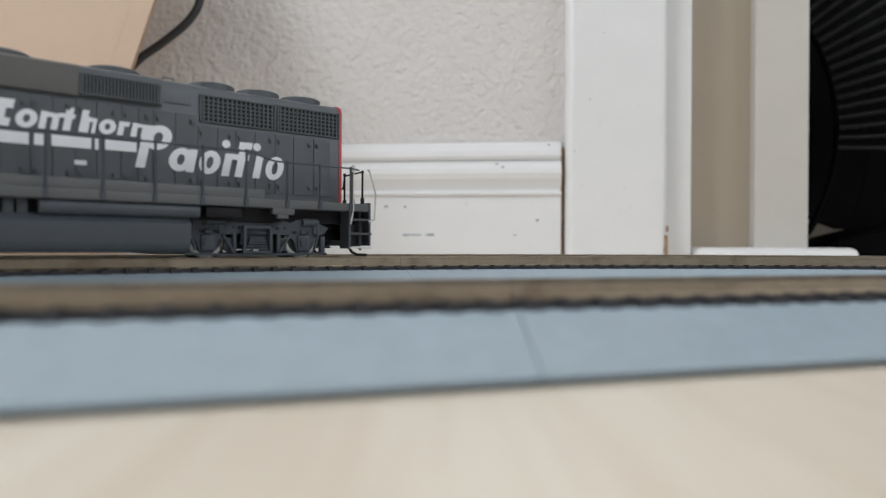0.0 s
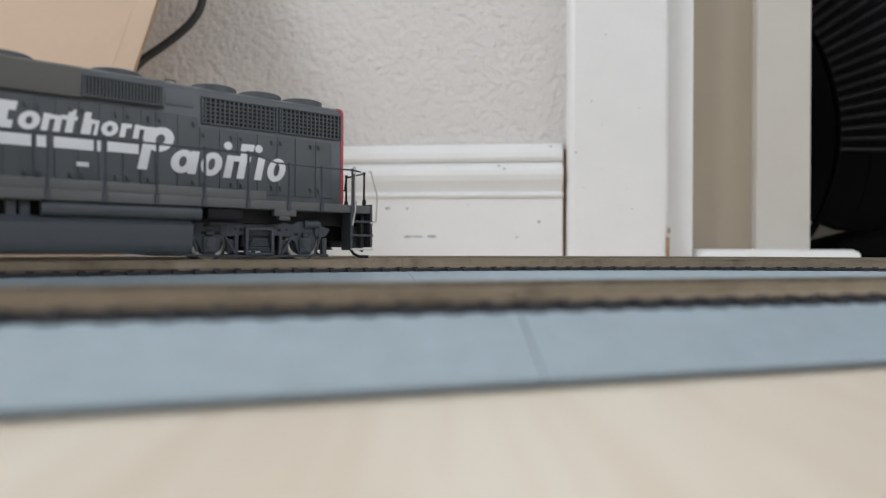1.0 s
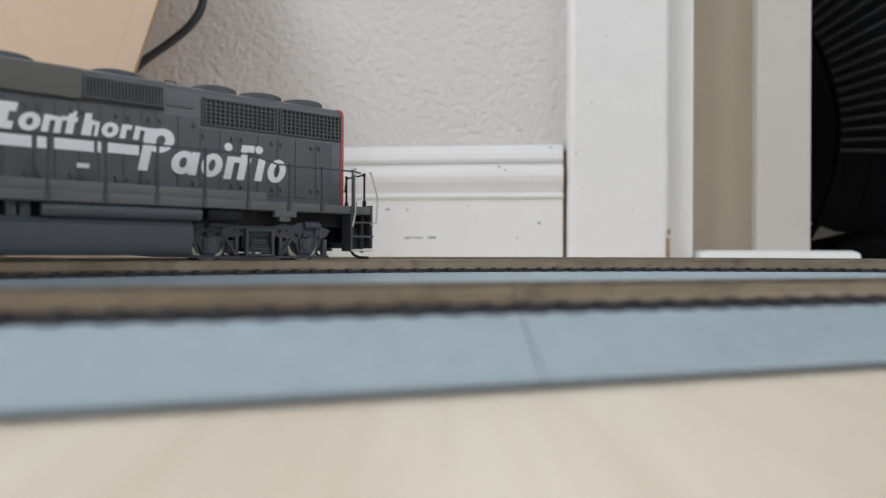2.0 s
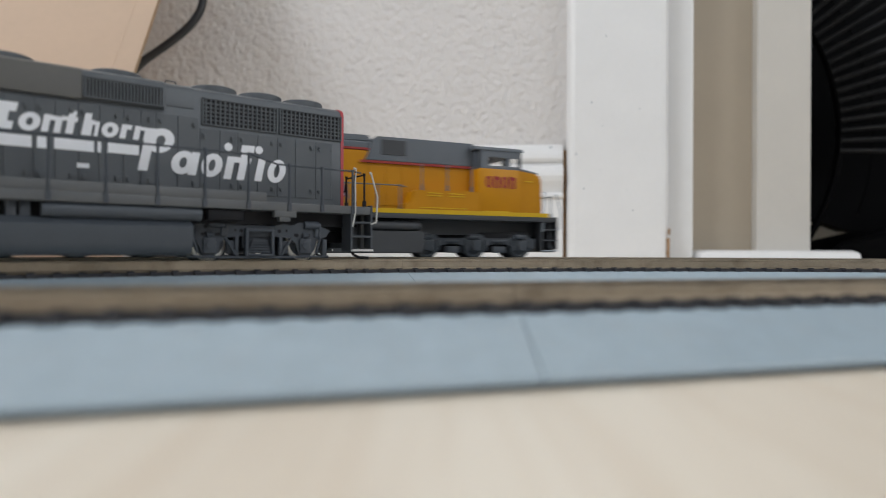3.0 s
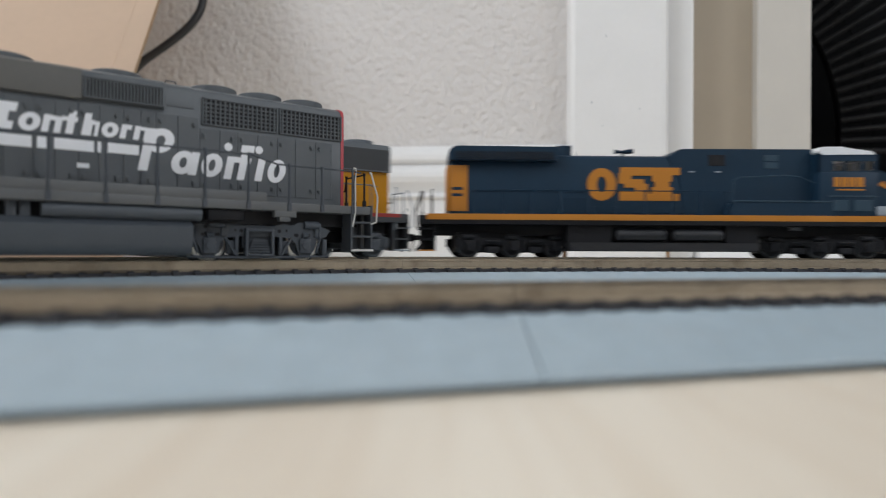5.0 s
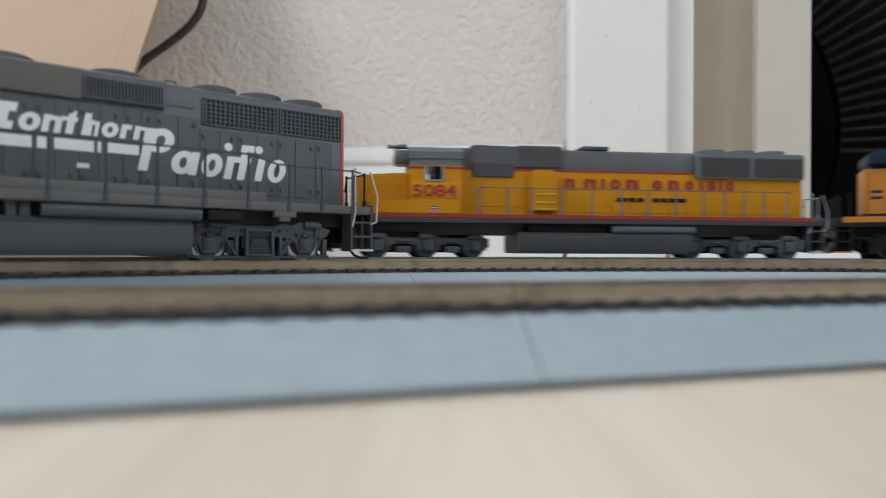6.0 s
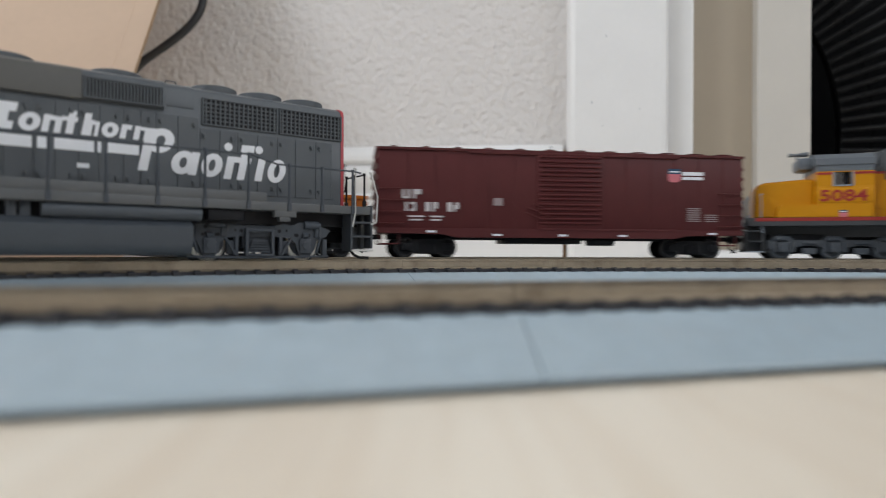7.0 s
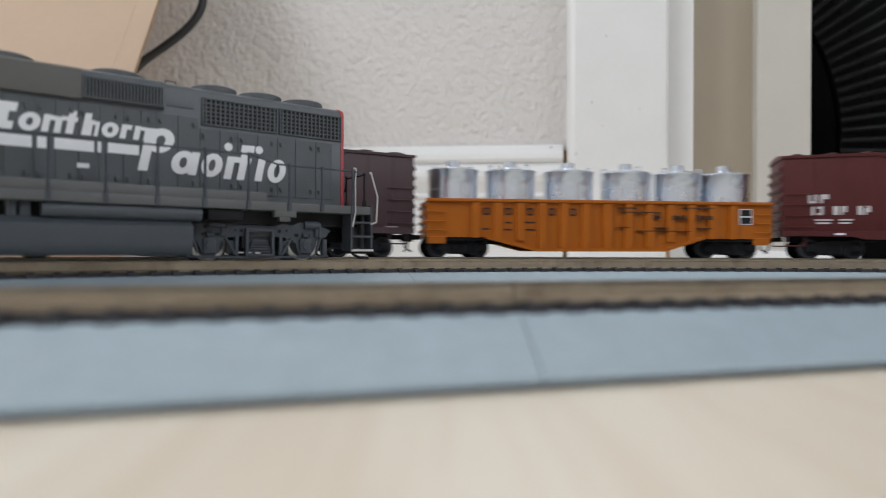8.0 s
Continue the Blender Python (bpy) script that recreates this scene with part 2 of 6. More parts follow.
def wall_extrude(bm, profile, u0, u1):
    """A profile of (out, z) drawn along the back wall."""
    lo = [bm.verts.new(wall_point(u0, o, z)) for o, z in profile]
    hi = [bm.verts.new(wall_point(u1, o, z)) for o, z in profile]
    n = len(profile)
    fs = [bm.faces.new(lo), bm.faces.new(hi[::-1])]
    for i in range(n):
        fs.append(bm.faces.new((lo[i], hi[i], hi[(i + 1) % n], lo[(i + 1) % n])))
    bmesh.ops.recalc_face_normals(bm, faces=fs)


X_L, X_R, Y_B, H_C = -2.2, 2.4, -2.6, 2.4


def wall_upright(bm, outline, z0, z1):
    """An outline of (u, out) on the back wall drawn upwards."""
    lo = [bm.verts.new(wall_point(u, o, z0)) for u, o in outline]
    hi = [bm.verts.new(wall_point(u, o, z1)) for u, o in outline]
    n = len(outline)
    fs = [bm.faces.new(lo), bm.faces.new(hi[::-1])]
    for i in range(n):
        fs.append(bm.faces.new((lo[i], hi[i], hi[(i + 1) % n], lo[(i + 1) % n])))
    bmesh.ops.recalc_face_normals(bm, faces=fs)


def build_room():
    bm = bmesh.new()
    box(bm, X_L, X_R + 0.6, Y_B, 2.2, -0.05, 0.0, s=1)
    setting("floor", bm, M_FLOOR, "pale beige laminate wood floor", "floor")
    bm = bmesh.new()
    box(bm, X_L - 0.1, X_R + 0.6, Y_B - 0.1, 2.3, H_C, H_C + 0.08, s=1)
    setting("ceiling", bm, M_CEIL, "plain white painted ceiling", "ceiling")
    bm = bmesh.new()
    wall_box(bm, -2.35, 0.1445, -0.12, 0.0, 0, H_C)
    wall_box(bm, 0.1445, 1.25, -0.12, 0.0, 2.05, H_C)
    wall_box(bm, 1.25, 2.6, -0.12, 0.0, 0, H_C)
    setting("wall_north", bm, M_WALL, "off-white wall with knock-down plaster texture", "wall")
    # left wall with a window opening, wall behind the camera with an added opening for the fill lamp, right wall
    bm = bmesh.new()
    box(bm, X_L - 0.1, X_L, Y_B, -1.7, 0, H_C, s=1)
    box(bm, X_L - 0.1, X_L, -0.2, 1.1, 0, H_C, s=1)
    box(bm, X_L - 0.1, X_L, -1.7, -0.2, 0, 1.0, s=1)
    box(bm, X_L - 0.1, X_L, -1.7, -0.2, 2.34, H_C, s=1)
    setting("wall_west", bm, M_WALL, "off-white wall around a daylight window", "wall")
    bm = bmesh.new()
    box(bm, X_L - 0.1, -0.3, Y_B - 0.1, Y_B, 0, H_C, s=1)
    box(bm, 1.3, X_R + 0.1, Y_B - 0.1, Y_B, 0, H_C, s=1)
    box(bm, -0.3, 1.3, Y_B - 0.1, Y_B, 0, 1.0, s=1)
    box(bm, -0.3, 1.3, Y_B - 0.1, Y_B, 2.34, H_C, s=1)
    setting("wall_south", bm, M_WALL, "off-white wall behind the tracks", "wall")
    bm = bmesh.new()
    box(bm, X_R, X_R + 0.1, Y_B, -1.7, 0, H_C, s=1)
    box(bm, X_R, X_R + 0.1, -0.2, 0.48, 0, H_C, s=1)
    box(bm, X_R, X_R + 0.1, -1.7, -0.2, 0, 1.0, s=1)
    box(bm, X_R, X_R + 0.1, -1.7, -0.2, 2.34, H_C, s=1)
    setting("wall_east", bm, M_WALL, "off-white side wall around a daylight window", "wall")
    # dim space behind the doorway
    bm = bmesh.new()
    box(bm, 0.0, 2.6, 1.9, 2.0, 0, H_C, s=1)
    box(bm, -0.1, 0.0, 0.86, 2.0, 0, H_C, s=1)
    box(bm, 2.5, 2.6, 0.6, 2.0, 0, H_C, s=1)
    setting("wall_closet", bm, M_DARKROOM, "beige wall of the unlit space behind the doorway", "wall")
    # baseboard with its moulded cap
    bm = bmesh.new()
    prof = [(0.0, 0.0), (0.013, 0.0), (0.013, 0.0735), (0.0155, 0.0742), (0.0165, 0.0758), (0.0160, 0.0776), (0.0105, 0.0796), (0.0105, 0.0812), (0.0132, 0.0860), (0.0172, 0.0925), (0.0188, 0.0985), (0.0176, 0.1040), (0.0138, 0.1090), (0.0092, 0.1125), (0.0085, 0.1140),
            (0.0118, 0.1148), (0.0138, 0.1182), (0.0128, 0.1240), (0.0088, 0.1300), (0.0032, 0.1345), (0.0, 0.1352)]
    wall_extrude(bm, prof, -2.3, 0.1340)
    setting("baseboard", bm, M_TRIM, "white painted baseboard with moulded cap and scuffs", "baseboard")
    # door casing, jamb, recessed door edge and post
    bm = bmesh.new()
    wall_upright(bm, [(0.1385, 0.0), (0.1385, 0.0095), (0.1398, 0.0135), (0.1425, 0.0163), (0.1462, 0.0178), (0.1500, 0.0180), (0.2385, 0.0180), (0.2425, 0.0174), (0.2450, 0.0155), (0.2462, 0.0120), (0.2462, 0.0)], 0, 2.1)
    setting("door_casing", bm, M_TRIM, "flat white painted door casing with chipped edge", "trim")
    # Brown strip gives the gap its shadow, in the chips' wood colour.
    bm = bmesh.new()
    wall_box(bm, 0.1342, 0.1383, 0.0, 0.0035, 0, 0.128)
    setting("trim_gap_shade", bm, M_CHIP_SHADE, "brown strip painted as the shadow in the gap beside the casing", "trim")
    bm = bmesh.new()
    wall_box(bm, 0.1450, 0.2770, -0.13, -0.004, 0, 2.05, 0.0015)
    setting("door_jamb", bm, M_TRIM, "white painted door jamb with chipped corner", "trim")
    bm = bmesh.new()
    # White edge in the recess: its shade is put into the cream colour.
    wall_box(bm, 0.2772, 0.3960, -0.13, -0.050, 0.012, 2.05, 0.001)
    setting("door_stop", bm, M_RECESS_SHADE, "recessed door edge, its shade painted in as cream", "trim")
    bm = bmesh.new()
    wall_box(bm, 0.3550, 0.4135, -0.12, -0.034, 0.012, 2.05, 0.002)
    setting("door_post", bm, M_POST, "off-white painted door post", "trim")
    bm = bmesh.new()
    wall_box(bm, 0.2800, 0.4480, -0.10, 0.010, 0.0, 0.0175, 0.008)
    setting("door_sill", bm, M_TRIM, "low rounded white door sill", "trim")


build_room()


def build_chips():
    """Bare wood where the casing's lower corner is knocked, and small chips up its edge."""
    rnd = random.Random(8)
    bm = bmesh.new()
    for u, z0, z1, w in ((0.2455, 0.0, 0.030, 0.0022), (0.2462, 0.034, 0.040, 0.0012)):
        out = 0.0172 if u < 0.26 else -0.0050
        ring = []
        n = 7
        for i in range(n + 1):
            z = z0 + (z1 - z0) * i / n
            ring.append((z, w * rnd.uniform(0.5, 1.0) * (1 - 0.6 * abs(i / n - 0.4))))
        for (za, wa), (zb, wb) in zip(ring, ring[1:]):
            wall_box(bm, u - wa, u + 0.0014, out - 0.001, out + 0.0012, za, zb + 0.0003)
    tagged(new("paint_chips", to_mesh("paint_chips", bm, M_CHIP_SHADE)), "bare wood showing through chipped white paint", "paint chip", kind="stuff")


build_chips()


def build_box_and_cable():
    th = empty("cardboard_box")
    tagged(th, "plain brown cardboard box with an open hanging flap", "box")
    th.location = (-0.50, 0.69, 0)
    bm = bmesh.new()
    box(bm, -225, 120, 10, 14, 0, 400)
    part("front_panel", bm, M_CARD, th)
    bm = bmesh.new()
    box(bm, -225, 120, 66, 70, 0, 400)
    part("back_panel", bm, M_CARD, th)
    for x in (-225, 116):
        bm = bmesh.new()
        box(bm, x, x + 4, 14, 66, 0, 400)
        part("side_panel", bm, M_CARD, th)
    bm = bmesh.new()
    box(bm, -221, 116, 14, 66, 0, 4)
    part("bottom_panel", bm, M_CARD, th)
    flap = bmesh.new()
    box(flap, -224, 226, -4, 0, -315, 0, 0.6)
    box(flap, 205.5, 206.3, -4.3, -3.9, -312, -2)
    flap.transform(pose(0, 0.010, 0.402, -30))
    part("flap", flap, M_CARD, th, "kraft cardboard flap with a crease along its cut edge")
    bm = bmesh.new()
    rnd = random.Random(3)
    for k in range(105):
        w = 0.5 + 0.5 * rnd.random()
        box(bm, 226, 226 + w, -3.8, -0.2, -314 + k * 3, -312.4 + k * 3)
    bm.transform(pose(0, 0.010, 0.402, -30))
    tagged(part("cut_edge", bm, M_CARD_EDGE, th, "ragged corrugated cut edge"), kind="stuff")
    pts = [(-0.262, 0.700, 0.330), (-0.2615, 0.698, 0.288), (-0.272, 0.694, 0.262), (-0.300, 0.690, 0.236), (-0.335, 0.688, 0.212), (-0.372, 0.688, 0.150), (-0.385, 0.688, 0.06), (-0.36, 0.69, 0.006), (-0.2, 0.695, 0.005)]
    cu = bpy.data.curves.new("power_cable", "CURVE")
    cu.dimensions, cu.bevel_depth, cu.bevel_resolution = "3D", 0.0044, 5
    sp = cu.splines.new("NURBS")
    sp.points.add(len(pts) - 1)
    for p, c in zip(sp.points, pts):
        p.co = (*c, 1)
    sp.use_endpoint_u, sp.order_u = True, 3
    tmp = bpy.data.objects.new("t", cu)
    me = bpy.data.meshes.new_from_object(tmp)
    bpy.data.objects.remove(tmp)
    me.materials.clear()
    me.materials.append(M_CABLE)
    tagged(new("power_cable", me), "thick black rubber power cable hanging beside the box", "cable")


build_box_and_cable()


# ---------------------------------------------------------------- tracks
def sweep(bm, path, section, skew=0.0):
    """path: list of (x, y, turn); section: (out, z) with out to the left of the way; skew: slant of the cuts."""
    rings = []
    for x, y, a in path:
        nx, ny = -math.sin(a), math.cos(a)
        rings.append([bm.verts.new((x + (nx + ny * skew) * o, y + (ny - nx * skew) * o, z)) for o, z in section])
    n = len(section)
    fs = [bm.faces.new(rings[0]), bm.faces.new(rings[-1][::-1])]
    for p, q in zip(rings, rings[1:]):
        for i in range(n):
            fs.append(bm.faces.new((p[i], q[i], q[(i + 1) % n], p[(i + 1) % n])))
    bmesh.ops.recalc_face_normals(bm, faces=fs)


def bed_section(lift):
    half = [(0.0286, -lift), (0.0288, 0.0009), (0.0316, 0.0011), (0.0314, 0.0018), (0.0160, BED - 0.0004), (0.0153, BED)]
    return [(-o, z) for o, z in half] + half[::-1]


PITCH = 0.00637


def rail_section(o, drop):
    w, h, f = 0.00045, 0.0006, 0.0011
    b, t = BED + 0.0011, RAIL - drop
    return [(o - f, b), (o + f, b), (o + f, b + 0.0003), (o + 0.0002, b + 0.0006), (o + 0.0002, t - h), (o + w, t - h + 0.0001), (o + w, t - 0.0001), (o + w * 0.7, t),
            (o - w * 0.7, t), (o - w, t - 0.0001), (o - w, t - h + 0.0001), (o - 0.0002, t - h), (o - 0.0002, b + 0.0006), (o - f, b + 0.0003)]


def tie_mesh():
    bm = bmesh.new()
    z0, z1 = BED - 0.0001, BED + 0.0011
    box(bm, -0.0014, 0.0014, -0.0150, 0.0150, z0, z1, s=1)
    for y in (-0.01025, -0.00625, 0.00625, 0.01025):
        box(bm, -0.0009, 0.0009, y - 0.0007, y + 0.0007, z1 - 0.0001, z1 + 0.0004, s=1)
    return to_mesh("tie", bm, M_TIE)


TIE = tie_mesh()


def build_track(label, path_at, length, joints, near, lift=0.0, drop=0.0, skew=0.0):
    """path_at(s) gives x, y, turn; joints: arcs where two lengths of roadbed meet; near: stretch of ties built singly."""
    th = tagged(empty("model_track"), label, "model track", group="model railway tracks")
    th.location.z = lift
    cuts = sorted([0.0, length, *joints])
    for a, b in zip(cuts, cuts[1:]):
        a, b = a + 0.00011, b - 0.00011
        n = max(2, int((b - a) / 0.012))
        bm = bmesh.new()
        sweep(bm, [path_at(a + (b - a) * i / n) for i in range(n + 1)], bed_section(lift), skew)
        part("roadbed", bm, M_BED, th, "grey plastic roadbed with sloping shoulders", smooth=False)
        for o in (-0.0083, 0.0083):
            bm = bmesh.new()
            sweep(bm, [path_at(a + (b - a) * i / n) for i in range(n + 1)], rail_section(o, drop), skew)
            part("rail", bm, M_RAIL, th, "tarnished nickel rail", smooth=False)
    for o in (-0.0117, -0.0083, 0.0083, 0.0117):
        bm = bmesh.new()
        n = int(length / 0.012)
        sweep(bm, [path_at(0.0005 + (length - 0.001) * i / n) for i in range(n + 1)], [(o - 0.0013, BED - 0.0001), (o + 0.0013, BED - 0.0001), (o + 0.0013, BED + 0.0009), (o - 0.0013, BED + 0.0009)])
        part("tie_web", bm, M_TIE, th, "dark plastic strip that joins the ties", smooth=False)
    rest = bmesh.new()
    for i in range(int(length / PITCH)):
        s = (i + 0.5) * PITCH
        x, y, a = path_at(s)
        m = Matrix.Translation((x, y, 0)) @ Matrix.Rotation(a, 4, "Z")
        if near[0] <= s <= near[1]:
            t = new("tie", TIE)
            t.parent = th
            t.matrix_basis = m
        else:
            k = len(rest.verts)
            rest.from_mesh(TIE)
            rest.verts.ensure_lookup_table()
            for v in rest.verts[k:]:
                v.co = m @ v.co
    if len(rest.verts):
        tagged(part("ties", rest, M_TIE, th, "dark plastic ties", smooth=False), kind="stuff")
    else:
        rest.free()
    return th


def near_path(s):
    a = math.atan(0.29)
    x = -0.140 + s * math.cos(a)
    return x, 0.1052 + 0.29 * x, a


def loop_path(radius, s0):
    return lambda s: on_loop(radius, s0 + s)


build_track("straight model railway track on grey plastic roadbed", near_path, 0.390, [0.1567], (0.03, 0.33), 0.0, 0.0009, 0.235)
build_track("curved model railway track on grey roadbed under the parked engine", loop_path(R_IN, -0.62), 1.15, [0.20, 0.470, 0.76, 0.96], (0.15, 0.98), LIFT)
build_track("outer loop of model railway track with the running train", loop_path(R_OUT, -1.4555), 2.911, [0.2, 0.5, 0.9, 1.3, 1.6, 2.0, 2.4], (0.95, 1.9), LIFT)


# ---------------------------------------------------------------- running gear and fittings shared by the models
def train_s(t):
    """Arc travelled by the train's mark (metres)."""
    if t < 4.3:
        return 0.228 * (t - 3.5)
    d = min(t, 6.2) - 4.3
    s = 0.1824 + 0.228 * d - 0.0145 / 1.9 * d * d / 2
    return s + max(0.0, t - 6.2) * 0.2135


MOVING = []   # thing, arc of its middle, truck distance
RIDING = []   # thing, carrier's arc and truck distance, pose on the carrier
SPINNING = []  # wheelset, x, radius


def wheelset_mesh(r, face, rim):
    bm = bmesh.new()
    for sy in (-1, 1):
        cyl(bm, (0, sy * 7.6, 0), (0, sy * 8.9, 0), r, 28)
        cyl(bm, (0, sy * 8.9, 0), (0, sy * 9.5, 0), r, 28, r * 0.85)
    for f in bm.faces:
        f.material_index = 1
    k = len(bm.faces)
    for sy in (-1, 1):
        cyl(bm, (0, sy * 7.0, 0), (0, sy * 7.6, 0), r + 0.7, 28)
        cyl(bm, (0, sy * 9.3, 0), (0, sy * 9.56, 0), r * 0.80, 24)
        for j in range(4):
            a = j * math.pi / 2
            cyl(bm, (math.cos(a) * r * 0.5, sy * 9.35, math.sin(a) * r * 0.5), (math.cos(a) * r * 0.5, sy * 9.6, math.sin(a) * r * 0.5), r * 0.13, 8)
    cyl(bm, (0, -10.2, 0), (0, 10.2, 0), 1.1, 10)
    bm.faces.ensure_lookup_table()
    for f in bm.faces[k:]:
        f.material_index = 0
    return to_mesh("wheelset", bm, [face, rim], True)


def add_wheels(truck, xs, r, mesh, spin):
    for x in xs:
        w = new("wheelset", mesh)
        w.parent = truck
        w.matrix_basis = pose(x * MM, 0, r * MM)
        if spin:
            SPINNING.append((w, x * MM, r * MM))


def road_truck(parent, x, yaw, material, mesh, spin):
    """Two-axle engine truck: cast frame, spring pack, hangers, brake gear."""
    bm = bmesh.new()
    for sy in (-1, 1):
        y0, y1 = sorted((sy * 10.2, sy * 12.0))
        half = [(4.5, 11.2), (8.2, 12.0), (11.0, 11.4), (13.2, 12.5), (18.4, 12.6), (20.6, 11.3), (24.0, 10.0), (22.6, 7.9), (19.4, 6.6), (18.2, 4.6), (17.4, 1.9), (16.8, 1.5), (13.6, 1.5), (13.0, 2.0), (12.0, 5.6), (9.6, 7.3), (5.5, 7.7)]
        prism(bm, half[::-1] + [(-x_, z_) for x_, z_ in half], y0, y1)
        for q in (-1, 1):
            px = q * 15.2
            # journal box, its cap and springs, brake cylinder, hanger and shoe
            box(bm, px - 2.0, px + 2.0, min(sy * 11.8, sy * 12.9), max(sy * 11.8, sy * 12.9), 2.2, 7.2, 0.4)
            cyl(bm, (px, sy * 12.7, 4.9), (px, sy * 13.5, 4.9), 1.2, 12)
            cyl(bm, (px - 0.9, sy * 12.4, 8.2), (px + 0.9, sy * 12.4, 8.2), 0.85, 10)
            cyl(bm, (px - 0.3, sy * 12.3, 11.6), (px + 4.6, sy * 12.3, 11.6), 1.35, 14)
            box(bm, px + 3.2, px + 5.4, min(sy * 11.8, sy * 12.9), max(sy * 11.8, sy * 12.9), 7.6, 12.4, 0.3)
            wire(bm, [(px + q * 4.6, sy * 12.6, 12.0), (px + q * 4.9, sy * 12.9, 7.0), (px + q * 3.6, sy * 12.7, 2.4)], 0.45)
            box(bm, q * 7.0 - 0.55, q * 7.0 + 0.55, min(sy * 9.5, sy * 12.4), max(sy * 9.5, sy * 12.4), 1.2, 7.6, 0.2)
            wire(bm, [(q * 10.6, sy * 12.2, 7.2), (q * 8.8, sy * 12.4, 4.4), (q * 7.2, sy * 12.4, 1.6)], 0.5)
            box(bm, q * 8.6 - 1.3, q * 8.6 + 1.3, min(sy * 9.0, sy * 11.4), max(sy * 9.0, sy * 11.4), 2.0, 6.4, 0.4)
            box(bm, q * 22.2 - 0.8, q * 22.2 + 0.8, min(sy * 9.0, sy * 11.8), max(sy * 9.0, sy * 11.8), 1.6, 7.0, 0.3)
        box(bm, -4.6, -3.6, min(sy * 11.5, sy * 14), max(sy * 11.5, sy * 14), 1.6, 10.2, 0.2)
        box(bm, 3.6, 4.6, min(sy * 11.5, sy * 14), max(sy * 11.5, sy * 14), 1.6, 10.2, 0.2)
        box(bm, -4.6, 4.6, min(sy * 11.5, sy * 14), max(sy * 11.5, sy * 14), 9.2, 10.2, 0.2)
        box(bm, -4.6, 4.6, min(sy * 11.5, sy * 14), max(sy * 11.5, sy * 14), 1.4, 2.2, 0.2)
        for i in range(5):
            w = 3.6 - i * 0.3
            box(bm, -w, w, min(sy * 12.0, sy * 13.4), max(sy * 12.0, sy * 13.4), 2.6 + i * 0.85, 3.1 + i * 0.85)
        wire(bm, [(-22, sy * 13, 1.3), (-8, sy * 13, 1.0), (8, sy * 13, 1.0), (23, sy * 13, 1.3)], 0.4)
    box(bm, -5, 5, -11, 11, 4, 9.5, 0.3)
    box(bm, -3.5, 3.5, -3.5, 3.5, 9.4, 14.0)
    t = part("truck", bm, material, parent, "cast truck with spring pack and brake gear")
    t.matrix_basis = pose(x * MM, 0, 0, 0, 0, yaw)
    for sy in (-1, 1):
        # Flat black discs and slots stand for the shade inside frame holes.
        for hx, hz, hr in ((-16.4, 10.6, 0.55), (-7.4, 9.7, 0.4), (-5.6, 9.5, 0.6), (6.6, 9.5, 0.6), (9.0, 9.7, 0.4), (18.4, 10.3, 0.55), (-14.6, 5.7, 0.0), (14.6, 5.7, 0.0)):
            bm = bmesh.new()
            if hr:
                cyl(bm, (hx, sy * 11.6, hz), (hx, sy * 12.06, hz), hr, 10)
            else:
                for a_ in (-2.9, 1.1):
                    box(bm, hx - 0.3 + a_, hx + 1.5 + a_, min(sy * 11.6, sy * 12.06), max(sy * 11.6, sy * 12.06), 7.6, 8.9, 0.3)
            part("hole_shade_disc", bm, M_BLACK, t, "black piece painted as the shade in a truck frame hole")
    add_wheels(t, (-15.2, 15.2), 5.8, mesh, spin)
    return t


